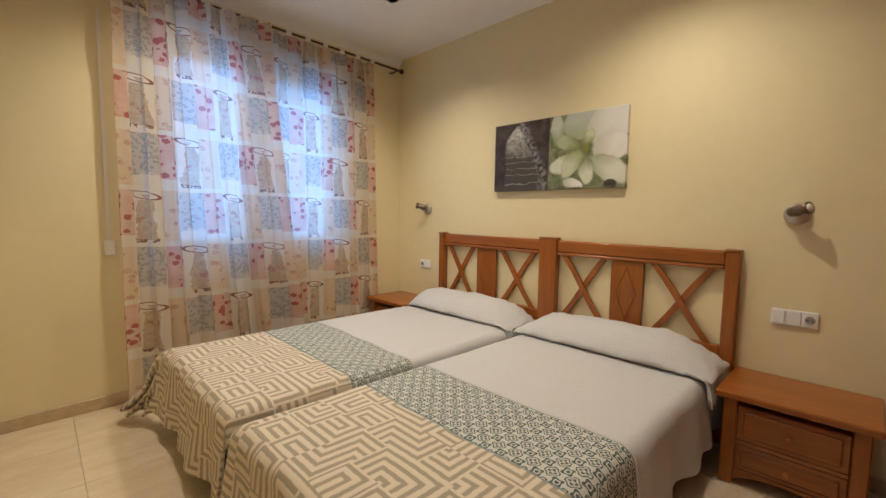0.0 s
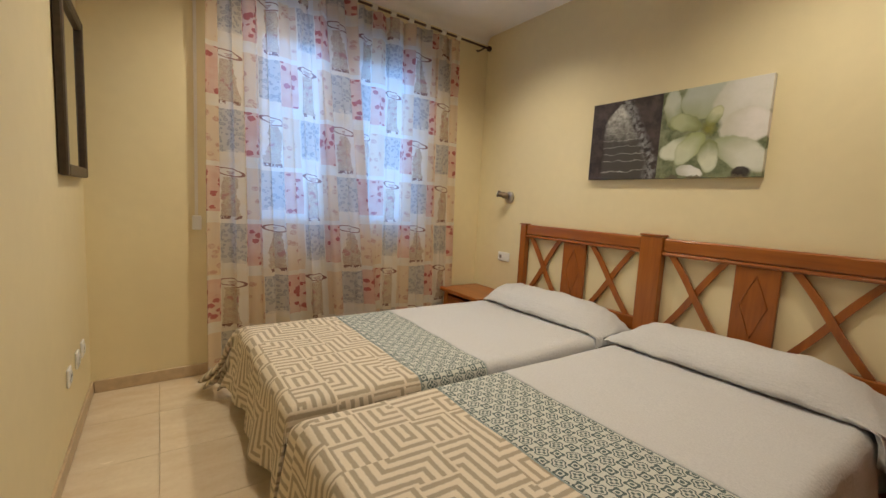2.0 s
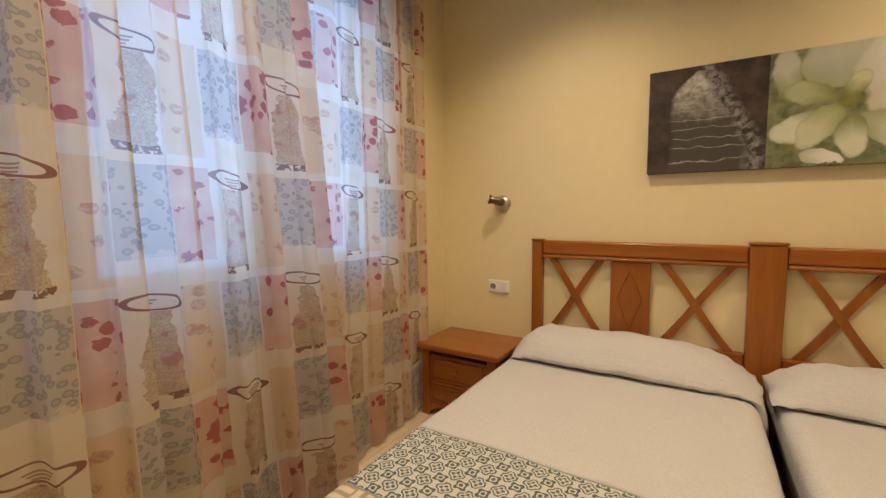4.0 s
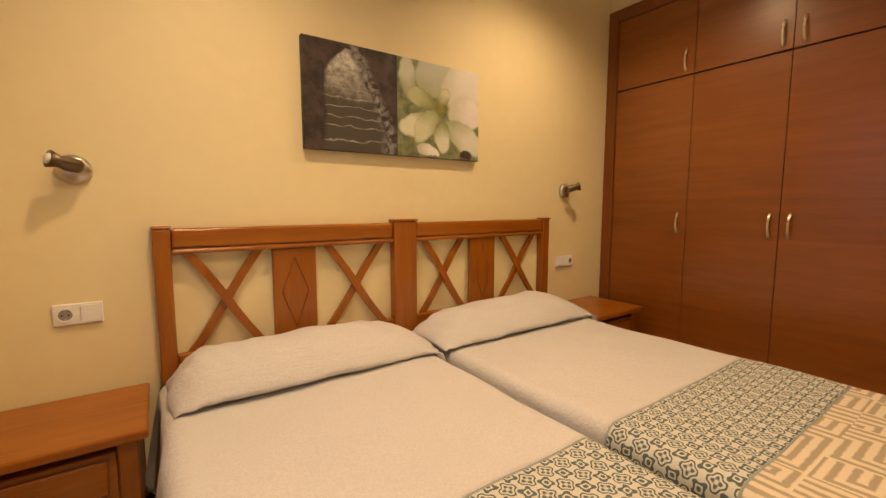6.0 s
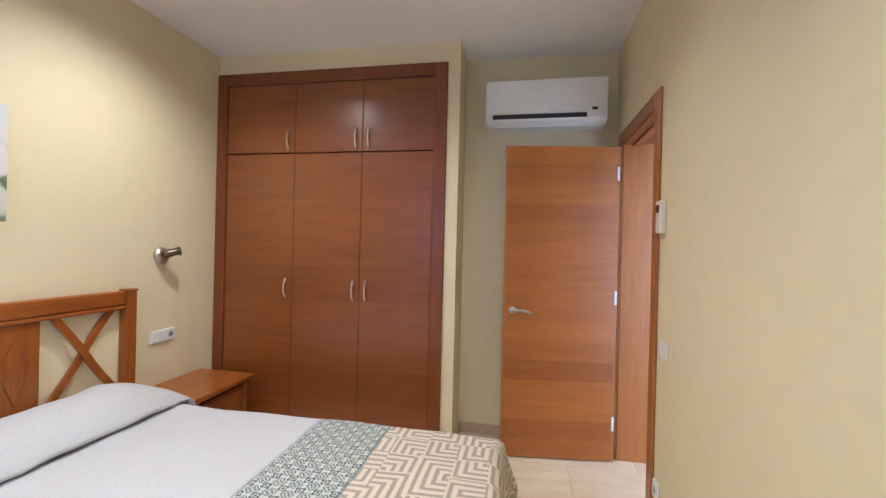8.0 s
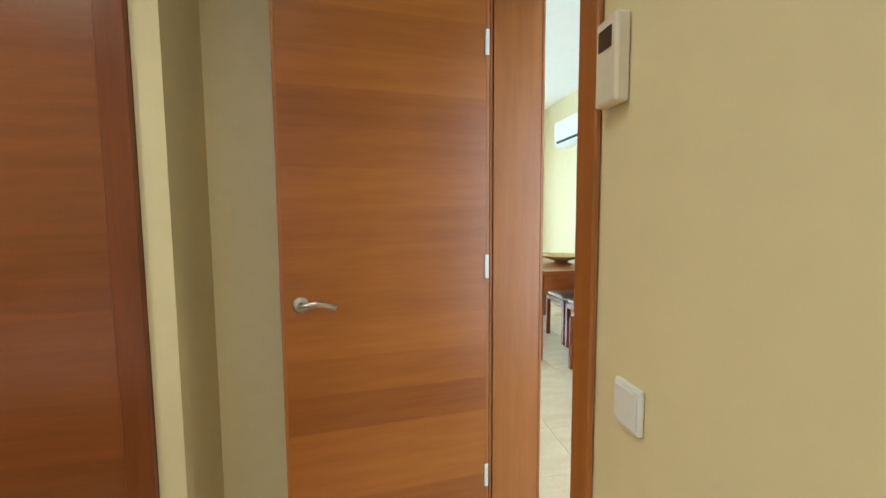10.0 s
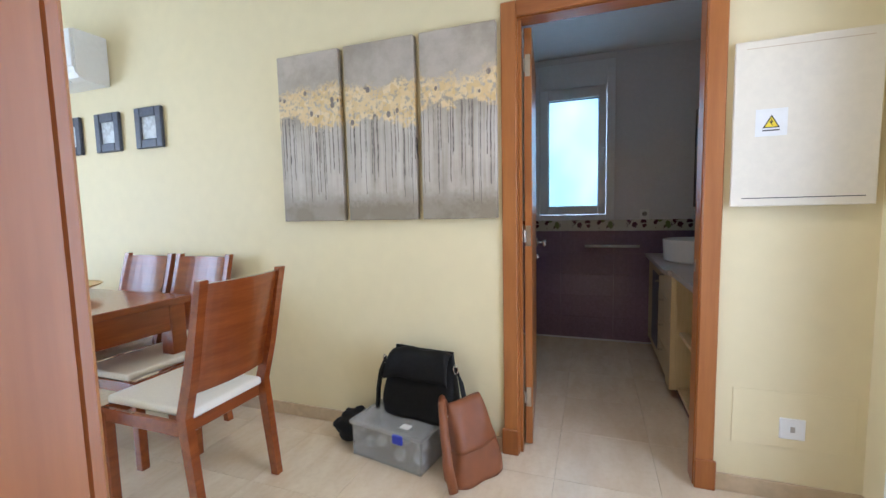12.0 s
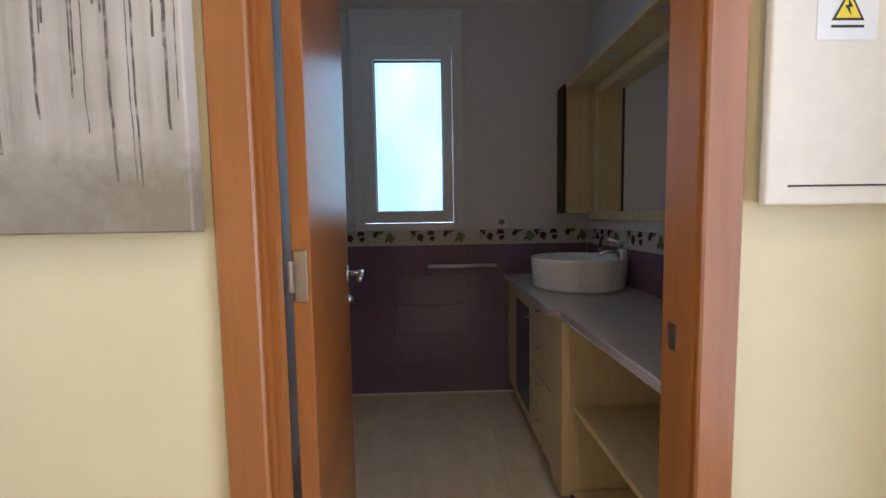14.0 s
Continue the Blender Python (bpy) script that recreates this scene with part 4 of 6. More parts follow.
def cover_mesh(place, a0, a1, b0, b1, na, nb, hem=0.0):
    bm = bmesh.new()
    uvl = bm.loops.layers.uv.new("UVMap")
    rows, info = [], {}
    for ib in range(nb + 1):
        row = []
        for ia in range(na + 1):
            b = b0 + (b1 - b0) * ib / nb
            end = a1 - hem * min(1, max(0, (b + 1.15) / 0.6)) + (0.006 * math.sin(26 * b) if hem else 0)
            a = a0 + (end - a0) * ia / na
            x, y, z = place(a, b)
            vtx = bm.verts.new((x, y, z))
            info[vtx] = (a, b)
            row.append(vtx)
        rows.append(row)
    for ib in range(nb):
        for ia in range(na):
            f = bm.faces.new((rows[ib][ia], rows[ib][ia + 1], rows[ib + 1][ia + 1], rows[ib + 1][ia]))
            for lp in f.loops:
                lp[uvl].uv = info[lp.vert]
    bm.normal_update()
    under = [[bm.verts.new(vtx.co - vtx.normal * 0.006) for vtx in row] for row in rows]
    for ra, rb in zip(rows, under):
        for va_, vb_ in zip(ra, rb):
            info[vb_] = info[va_]
    new_faces = []
    for ib in range(nb):
        for ia in range(na):
            new_faces.append(bm.faces.new((under[ib][ia], under[ib + 1][ia], under[ib + 1][ia + 1], under[ib][ia + 1])))
    rim = [(0, k) for k in range(na)] + [(k, na) for k in range(nb)] + [(nb, na - k) for k in range(na)] + [(nb - k, 0) for k in range(nb)]
    for (p0, q0), (p1, q1) in zip(rim, rim[1:] + rim[:1]):
        new_faces.append(bm.faces.new((rows[p0][q0], under[p0][q0], under[p1][q1], rows[p1][q1])))
    for f in new_faces:
        for lp in f.loops:
            lp[uvl].uv = info[lp.vert]
    bmesh.ops.recalc_face_normals(bm, faces=bm.faces[:])
    return bm


def bed(label, x0, x1, side_l, side_r, seed, spread):
    ob = thing("bed", label, "bed", ((x0 + x1) / 2, -1.1, 0), "twin beds pushed together")
    off = Matrix.Translation((-(x0 + x1) / 2, 1.1, 0))

    def put(name, bm, mat, lab="", smooth=False):
        turn(bm, off)
        return part(name, bm, mat, ob, lab, smooth)
    put("mattress", boxm((x0 + 0.02, HEAD_Y - 0.005, 0.20), (x1 - 0.02, FOOT_Y + 0.03, BED_Z - 0.014), 0.05, 3), WHITEP, "white mattress")
    put("base", boxm((x0 + 0.03, HEAD_Y - 0.01, 0.11), (x1 - 0.03, FOOT_Y + 0.05, 0.199), 0.01), DARKFRAME)
    for lx in (x0 + 0.08, x1 - 0.08):
        for ly in (HEAD_Y - 0.12, FOOT_Y + 0.16):
            bm = bmesh.new()
            tube(bm, [(lx, ly, 0.0), (lx, ly, 0.11)], [0.022, 0.026], 12)
            put("leg", bm, DARKFRAME)
    place = drape(x0, x1, side_l, side_r, seed, spread)
    put("quilt", cover_mesh(place, x0 - side_l, x1 + side_r, HEAD_Y - 0.01, -1.285, 90, 60, 0.075 if side_r > 0.2 else 0.0), QUILT, "pale grey textured quilt", True)
    put("band", cover_mesh(place, x0 - side_l, x1 + side_r, -1.285, -1.655, 90, 24), BAND, "teal and white medallion band", True)
    put("bedspread", cover_mesh(place, x0 - side_l, x1 + side_r, -1.655, FOOT_Y - 0.34, 120, 90), MAZE, "beige woven maze-pattern bedspread", True)
    return ob


bed("made twin bed with grey quilt and maze bedspread, by the curtain", 0.50, 1.585, 0.37, 0.10, 3, 0.52)
bed("made twin bed with grey quilt and maze bedspread, by the wardrobe", 1.655, 2.735, 0.10, 0.36, 8, 0.13)


def pillow(label, x0, x1, seed):
    """A long pillow wrapped in the quilt, its ends sloping down to the mattress."""
    rnd = random.Random(seed)
    ph = [rnd.uniform(0, 6.28) for _ in range(6)]
    cx, half = (x0 + x1) / 2, (x1 - x0) / 2
    bm = bmesh.new()
    nu, nv = 70, 36
    prof = [(-0.405, -0.002), (-0.43, 0.006), (-0.464, 0.022), (-0.468, 0.036), (-0.452, 0.06), (-0.41, 0.10), (-0.35, 0.13), (-0.28, 0.146), (-0.21, 0.148), (-0.14, 0.135), (-0.095, 0.09), (-0.075, 0.0)]
    rows = []
    for i in range(nu + 1):
        t = -1 + 2 * i / nu
        e = min(1.0, (1 + t) / (0.24 if x0 < 1 else 0.45)) if t < 0 else min(1.0, (1 - t) / 0.55)
        s = 0.16 + 0.84 * math.sin(e * math.pi / 2) ** 0.8
        row = []
        for k in range(nv):
            q = k / (nv - 1) * (len(prof) - 1)
            j = min(int(q), len(prof) - 2)
            f = q - j
            y = prof[j][0] * (1 - f) + prof[j + 1][0] * f
            z = prof[j][1] * (1 - f) + prof[j + 1][1] * f
            y = -0.26 + (y + 0.26) * (0.86 + 0.14 * s)
            wr = 0.002 * math.sin(16 * t + ph[0] + 5 * z) + 0.0035 * math.sin(31 * t * abs(t) + ph[1] + 30 * y) * abs(t) + 0.003 * math.sin(9 * t + 22 * y + ph[2])
            zz = BED_Z + 0.004 + z * s * (1 + 0.05 * math.sin(3 * t + ph[3])) + wr * min(1, z / 0.05)
            row.append(bm.verts.new((half * t * (1.0 + 0.015 * math.sin(25 * y + ph[4])), y - 0.0 + wr, zz)))
        rows.append(row)
    for r0, r1 in zip(rows, rows[1:]):
        for k in range(nv - 1):
            bm.faces.new((r0[k], r0[k + 1], r1[k + 1], r1[k]))
        bm.faces.new((r0[-1], r0[0], r1[0], r1[-1]))
    bm.faces.new(rows[0])
    bm.faces.new(rows[-1][::-1])
    turn(bm, Matrix.Translation((cx, 0, 0)))
    ob = solid("pillow", bm, QUILT, label, "pillow", "pillows on the beds", smooth=True)
    # loose end of the cover, gathered in folds over the mattress edge
    bm = bmesh.new()
    path = [(-0.13, 0.03), (-0.10, 0.04), (-0.07, 0.044), (-0.04, 0.04), (-0.01, 0.03), (0.022, 0.005), (0.036, -0.03), (0.042, -0.07), (0.046, -0.11)]
    nu = 48
    top, low = [], []
    for i in range(nu + 1):
        t = i / nu
        y = -0.45 + 0.33 * t
        ra, rb = [], []
        for k, (dx, dz) in enumerate(path):
            g = k / (len(path) - 1)
            fold = math.sin(41 * t + ph[0] + 2.2 * g) + 0.5 * math.sin(23 * t + ph[1] - 3 * g)
            arch = math.sin(math.pi * min(1, max(0, 0.08 + 0.9 * t))) ** 0.6 if k < 5 else 1.0
            z = BED_Z + 0.006 + dz * (0.35 + 0.65 * arch if k < 5 else 1.0 - 0.45 * t * (dz < 0)) + 0.007 * g * fold * (k < 6)
            x = x1 - 0.035 + dx + 0.009 * fold * (g > 0.55)
            yy = y - 0.03 * g * (1 - t) + 0.006 * fold * g
            ra.append(bm.verts.new((x, yy, max(z, BED_Z + 0.007) if dz > 0.02 else z)))
            rb.append(bm.verts.new((x - 0.004, yy, (max(z, BED_Z + 0.007) if dz > 0.02 else z) - 0.004)))
        top.append(ra)
        low.append(rb)
    n = len(path)
    for i in range(nu):
        for k in range(n - 1):
            bm.faces.new((top[i][k], top[i + 1][k], top[i + 1][k + 1], top[i][k + 1]))
            bm.faces.new((low[i][k], low[i][k + 1], low[i + 1][k + 1], low[i + 1][k]))
        for k in (0, n - 1):
            bm.faces.new((top[i][k], low[i][k], low[i + 1][k], top[i + 1][k]))
    for i in (0, nu):
        for k in range(n - 1):
            bm.faces.new((top[i][k], top[i][k + 1], low[i][k + 1], low[i][k]))
    bmesh.ops.recalc_face_normals(bm, faces=bm.faces[:])
    part("cover_flap", bm, QUILT, ob, smooth=True)
    return ob


pillow("plump pillow in grey quilting on the bed by the curtain", 0.52, 1.60, 1)
pillow("plump pillow in grey quilting on the bed by the wardrobe", 1.63, 2.77, 2)


# ---- nightstands ----
def nightstand(x0, label):
    """Base at its back-left floor corner, 0.55 wide, 0.45 deep."""
    ob = thing("nightstand", label, "nightstand", (x0, 0, 0), "pair of nightstands")
    W, D, H = 0.552, 0.45, 0.447
    part("top", boxm((0, -D, H - 0.032), (W, -0.012, H), 0.008, 2), PINE, ob)
    for a in (0.03, W - 0.085):
        bm = boxm((a, -D + 0.035, 0), (a + 0.055, -D + 0.09, H - 0.033), 0.005)
        part("leg", bm, PINEZ, ob)
        part("leg", boxm((a, -0.07, 0), (a + 0.055, -0.016, H - 0.033), 0.005), PINEZ, ob)
    for a in (0.032, W - 0.047):
        part("side_panel", boxm((a, -D + 0.091, 0.09), (a + 0.015, -0.071, H - 0.034)), PINED, ob)
    part("rail", boxm((0.086, -D + 0.045, 0.200), (W - 0.086, -D + 0.07, 0.218), 0.003), PINE, ob)
    for za, zb in ((0.221, H - 0.066), (0.082, 0.198)):
        dr = part("drawer", boxm((0.087, -D + 0.043, za), (W - 0.087, -D + 0.35, zb), 0.004), PINED, ob)
        part("drawer_panel", boxm((0.11, -D + 0.036, za + 0.022), (W - 0.11, -D + 0.044, zb - 0.02), 0.006), PINED, dr)
        bm = bmesh.new()
        lathe(bm, [(0.007, 0), (0.006, 0.01), (0.013, 0.016), (0.012, 0.024), (0.004, 0.027)], (0, 0, 0), 14)
        turn(bm, pose(W / 2, -D + 0.036, (za + zb) / 2, 90))
        part("knob", bm, PINED, dr, smooth=True)
    arch = [(0.086, 0.08), (0.086, 0.025)] + [(0.086 + (W - 0.172) * q / 14, 0.025 + 0.04 * math.sin(math.pi * q / 14) ** 0.6) for q in range(1, 14)] + [(W - 0.086, 0.025), (W - 0.086, 0.08)]
    bm = bmesh.new()
    prism(bm, arch, "y", -D + 0.046, -D + 0.066)
    part("apron", bm, PINE, ob)
    part("back", boxm((0.05, -0.03, 0.09), (W - 0.05, -0.017, H - 0.034)), PINED, ob)
    return ob


nightstand(2.786, "honey-varnished wooden nightstand with two drawers, by the wardrobe")
nightstand(-0.092, "honey-varnished wooden nightstand with two drawers, beside the curtain")


# ---- wall lamps, sockets, switches ----
def wall_lamp(x, z, yaw, label):
    ob = thing("wall_lamp", label, "wall lamp", (x, 0, z), "bedside reading lamps")
    bm = bmesh.new()
    lathe(bm, [(0.046, 0), (0.046, 0.012), (0.039, 0.022), (0.012, 0.028)], (0, 0, 0), 28)
    turn(bm, pose(0, 0, 0, 90))
    turn(bm, Matrix.Scale(1.14, 4))
    part("wall_plate", bm, STEEL, ob, smooth=True)
    bm = bmesh.new()
    tube(bm, [(0, -0.02, 0), (0, -0.055, 0.012)], 0.008)
    turn(bm, Matrix.Scale(1.14, 4))
    part("arm", bm, BRONZE, ob, smooth=True)
    a = math.radians(yaw)
    d = Vector((math.sin(a), -0.55, 0.25)).normalized()
    c = Vector((0, -0.058, 0.013))
    bm = bmesh.new()
    tube(bm, [c - d * 0.03, c - d * 0.022, c + d * 0.01, c + d * 0.03, c + d * 0.055], [0.014, 0.021, 0.023, 0.018, 0.027], 16)
    turn(bm, Matrix.Scale(1.14, 4))
    part("head", bm, BRONZE, ob, smooth=True)
    bm = bmesh.new()
    tube(bm, [c + d * 0.0555, c + d * 0.062], [0.017, 0.014], 14)
    turn(bm, Matrix.Scale(1.14, 4))
    part("bulb", bm, WHITEP, ob, smooth=True)


wall_lamp(0.285, 1.285, -65, "small nickel swivel reading lamp, by the curtain")
wall_lamp(2.985, 1.265, 60, "small nickel swivel reading lamp, by the wardrobe")


def socket_plate(name, label, x, y, z, rz, kinds, group="sockets and switches", w=0.075, h=0.08):
    """A row of wall modules; the plate faces -y before it is turned."""
    ob = thing(name, label, "socket" if "o" in kinds else "switch", (x, y, z), group, rz=rz)
    n = len(kinds)
    part("plate", boxm((-w * n / 2, -0.011, -h / 2), (w * n / 2, -0.001, h / 2), 0.004, 2), WHITEP, ob)
    for k, kind in enumerate(kinds):
        cx = -w * n / 2 + w * (k + 0.5)
        if kind == "o":
            bm = bmesh.new()
            lathe(bm, [(0.026, 0), (0.026, 0.004), (0.0215, 0.004), (0.0205, 0.001)], (0, 0, 0), 24)
            turn(bm, pose(cx, -0.0115, 0, 90))
            well = part("socket_ring", bm, WHITEP, ob, smooth=False)
            # recess shade put into colour: grey disc for the well, dark dots for pin holes
            bm = bmesh.new()
            lathe(bm, [(0.0200, 0), (0.0200, 0.0016)], (0, 0, 0), 20)
            turn(bm, pose(cx, -0.0115, 0, 90))
            part("well", bm, WELL_SHADE, well)
            for dx in (-0.0095, 0.0095):
                bm = bmesh.new()
                lathe(bm, [(0.0036, 0), (0.0036, 0.002)], (0, 0, 0), 8)
                turn(bm, pose(cx + dx, -0.0128, 0, 90))
                part("pin_hole", bm, DARKSLOT, well)
            for ez_ in (-0.0185, 0.0125):
                part("earth_clip", boxm((cx - 0.003, -0.0155, ez_), (cx + 0.003, -0.0132, ez_ + 0.006)), STEEL, well)
        elif kind == "r":
            part("rocker", boxm((cx - w * 0.42, -0.0155, -h * 0.42), (cx + w * 0.42, -0.0115, h * 0.42), 0.003), WHITEP, ob)
        elif kind == "t":
            part("jack", boxm((cx - 0.008, -0.0135, -0.012), (cx + 0.008, -0.0115, 0.012), 0.001), STEEL, ob)
    return ob


socket_plate("wall_socket", "white double plate with socket and switch, beside the curtain", 0.262, 0, 0.757, 0, "or", w=0.072)
socket_plate("wall_socket", "white plate with two switches and a socket, above the nightstand", 3.008, 0, 0.748, 0, "rro", w=0.061)
for x in (0.30, 0.46, 0.69):
    socket_plate("wall_socket", "white low socket on the yellow wall", x, -2.905, 0.367, 180, "o")
socket_plate("light_switch", "white light switch beside the bedroom doorway", 2.698, -2.905, 0.922, 180, "r")
socket_plate("wall_socket", "white low socket beside the bedroom doorway", 2.77, -2.905, 0.27, 180, "o")
socket_plate("phone_socket", "white low phone socket under the fuse box", 2.527, WY, 0.303, 180, "t", w=0.085, h=0.085)

strap = thing("blind_strap", "white roller blind strap with its winder box on the wall", "blind strap", (0, -2.905, 0), rz=math.degrees(SKEW))
part("winder_box", boxm((0.001, 0.512, 0.955), (0.028, 0.562, 1.045), 0.004), WHITEP, strap)
part("strap", boxm((0.001, 0.528, 1.046), (0.004, 0.546, 2.42)), SEAT, strap)

thermo = thing("thermostat", "ivory thermostat and holder beside the bedroom door frame", "thermostat", (2.765, -2.905, 1.52))
part("case", boxm((-0.035, 0.001, -0.075), (0.035, 0.028, 0.075), 0.006, 2), IVORY, thermo)
part("display", boxm((-0.02, 0.0285, 0.02), (0.02, 0.031, 0.055)), DARKFRAME, thermo)

# ---- canvas print and mirror ----
canvas = thing("canvas_print", "wide canvas print of a stone stair and a white flower", "picture", (1.109, 0, 1.424))
part("canvas", boxm((0, -0.036, 0), (1.041, -0.004, 0.51), 0.002), PRINT, canvas)
mir = thing("wall_mirror", "narrow upright mirror in a dark wooden frame", "mirror", (0.40, -2.905, 1.235))
bm = bmesh.new()
for lo, hi in (((-0.30, 0.002, 0), (-0.25, 0.035, 0.78)), ((0.25, 0.002, 0), (0.30, 0.035, 0.78)), ((-0.25, 0.002, 0), (0.25, 0.035, 0.05)), ((-0.25, 0.002, 0.73), (0.25, 0.035, 0.78))):
    box(bm, lo, hi, 0.006)
part("frame", bm, DARKFRAME, mir)
part("mirror_glass", boxm((-0.252, 0.004, 0.048), (0.252, 0.018, 0.732)), MIRROR, mir)

# ---- built-in wardrobe ----
wr = thing("wardrobe", "built-in cherry veneer wardrobe with three tall doors and top cupboards", "wardrobe", (3.475, -0.87, 0))


def wbox(lo, hi, bevel=0.003):
    return boxm((lo[0] - 3.475, lo[1] + 0.87, lo[2]), (hi[0] - 3.475, hi[1] + 0.87, hi[2]), bevel)


part("body", wbox((3.50, -1.748, 0.02), (4.10, -0.004, 2.608)), WARDF, wr)
part("frame_stile", wbox((3.455, -0.085, 0.0), (3.499, -0.003, 2.609)), WARDF, wr)
part("frame_stile", wbox((3.455, -1.75, 0.0), (3.499, -1.664, 2.609)), WARDF, wr)
part("frame_head", wbox((3.455, -1.663, 2.522), (3.499, -0.086, 2.609)), WARDF, wr)
part("plinth", wbox((3.475, -1.663, 0.0), (3.499, -0.086, 0.07)), WARDF, wr)


def bow_handle(y, z0, z1, door):
    bm = bmesh.new()
    n = 12
    pts = [(3.468 - 3.475 - 0.026 * math.sin(math.pi * q / n) ** 0.8, y + 0.87, z0 + (z1 - z0) * q / n) for q in range(n + 1)]
    tube(bm, pts, [0.0055 + 0.003 * abs(1 - 2 * q / n) for q in range(n + 1)], 8)
    for z in (z0, z1):
        box(bm, (3.463 - 3.475, y + 0.87 - 0.006, z - 0.008), (3.4695 - 3.475, y + 0.87 + 0.006, z + 0.008), 0.002)
    part("handle", bm, BRASS, door, "satin brass bow handle", True)


COLS = ((-0.087, -0.637), (-0.640, -1.151), (-1.154, -1.662))
HY = (-0.585, -1.105, -1.200)
for (a, b), hy in zip(COLS, HY):
    d = part("door", wbox((3.469, b, 0.072), (3.498, a, 2.012), 0.002), WARDW, wr)
    bow_handle(hy, 0.975, 1.105, d)
    d = part("top_door", wbox((3.469, b, 2.022), (3.498, a, 2.52), 0.002), WARDW, wr)
    bow_handle(hy, 2.05, 2.18, d)


# ---- air conditioners ----
def air_conditioner(at, rz, label):
    """Back against the plane y=0, facing -y, 0.80 wide."""
    ob = thing("air_conditioner", label, "air conditioner", at, rz=rz)
    prof = [(-0.001, 0.0), (-0.13, 0.0), (-0.175, 0.012), (-0.197, 0.04), (-0.205, 0.066), (-0.205, 0.29), (-0.19, 0.305), (-0.001, 0.305)]
    bm = bmesh.new()
    prism(bm, prof, "x", -0.40, 0.40)
    bmesh.ops.bevel(bm, geom=[e for e in bm.edges if abs(e.verts[0].co.x - e.verts[1].co.x) < 1e-5], offset=0.008, segments=2, affect="EDGES")
    part("case", bm, WHITEP, ob)
    part("front_panel", boxm((-0.395, -0.213, 0.072), (0.395, -0.2055, 0.298), 0.004), WHITEP, ob)
    bm = bmesh.new()
    prism(bm, [(-0.1995, 0.038), (-0.2075, 0.068), (-0.16, 0.068), (-0.16, 0.038)], "x", -0.35, 0.27)
    part("air_slot", bm, DARKSLOT, ob, "dark air outlet")
    bm = bmesh.new()
    prism(bm, [(-0.150, -0.004), (-0.203, 0.024), (-0.210, 0.036), (-0.204, 0.038), (-0.15, 0.006)], "x", -0.345, 0.265)
    part("flap", bm, WHITEP, ob)
    part("display", boxm((0.30, -0.2145, 0.082), (0.335, -0.2125, 0.1)), DARKFRAME, ob)
    return ob


air_conditioner((3.78, -2.40, 2.205), -90, "white wall-mounted air conditioner above the open door")
air_conditioner((6.70, WY, 2.07), 180, "white wall-mounted air conditioner above the dining table")


# ---- doors ----
def casing(name, label, x0, x1, top, y_a, y_b, w=0.08, foot=False, out=0.016):
    """Lining and casings of an opening in a wall between y_a and y_b (y_a > y_b)."""
    ob = thing(name, label, "door frame", ((x0 + x1) / 2, (y_a + y_b) / 2, 0), kind="structure")
    off = Matrix.Translation((-(x0 + x1) / 2, -(y_a + y_b) / 2, 0))

    def put(n, lo, hi, mat=DOORV, bevel=0.004, parent=ob):
        bm = boxm(lo, hi, bevel)
        turn(bm, off)
        return part(n, bm, mat, parent)
    for a, b in ((x0 - 0.03, x0), (x1, x1 + 0.03)):
        put("jamb", (a, y_b, 0), (b, y_a, top + 0.03), bevel=0.0)
    put("head_jamb", (x0, y_b, top), (x1, y_a, top + 0.03), CHERRY_X, 0.0)
    for ya, yb in ((y_a + 0.001, y_a + out), (y_b - out, y_b - 0.001)):
        for a, b in ((x0 - w, x0 - 0.004), (x1 + 0.004, x1 + w)):
            put("casing", (a, ya, 0), (b, yb, top + w))
        put("head_casing", (x0 - 0.004, ya, top + 0.004), (x1 + 0.004, yb, top + w), CHERRY_X)
    if foot:
        for a, b in ((x0 - w - 0.008, x0 - 0.002), (x1 + 0.002, x1 + w + 0.008)):
            put("plinth_block", (a, y_a + out + 0.001, 0), (b, y_a + out + 0.012, 0.13), CHERRY)
    return ob, put


fr1, put1 = casing("door_1", "cherry wood frame of the bedroom doorway", 2.897, 3.592, 2.06, -2.905, -3.09, w=0.080)
put1("stop", (2.8975, -3.0, 0), (2.913, -2.96, 2.059), bevel=0.0)
put1("head_stop", (2.914, -3.0, 2.045), (3.590, -2.96, 2.0595), bevel=0.0)
put1("keeper", (2.8965, -2.94, 0.93), (2.8995, -2.92, 1.06), STEEL, 0.0)


def lever(ob, side, y, z, toward, mat=STEEL):
    """Lever handle on the leaf face at x = side, pointing along y by toward."""
    sx = 1 if side > 0 else -1
    bm = bmesh.new()
    lathe(bm, [(0.026, 0), (0.026, 0.007), (0.022, 0.011)], (0, 0, 0), 24)
    turn(bm, pose(side, y, z, 0, 90 * sx, 0))
    rose = part("rose", bm, mat, ob, smooth=True)
    bm = bmesh.new()
    x = side + sx * 0.012
    pts = [(x, y, z), (x + sx * 0.03, y, z + 0.002), (x + sx * 0.042, y + toward * 0.018, z + 0.006), (x + sx * 0.044, y + toward * 0.05, z + 0.010), (x + sx * 0.043, y + toward * 0.08, z + 0.004), (x + sx * 0.040, y + toward * 0.11, z - 0.008)]
    tube(bm, pts, [0.009, 0.009, 0.0095, 0.010, 0.0095, 0.008], 12)
    part("lever", bm, mat, ob, smooth=True)


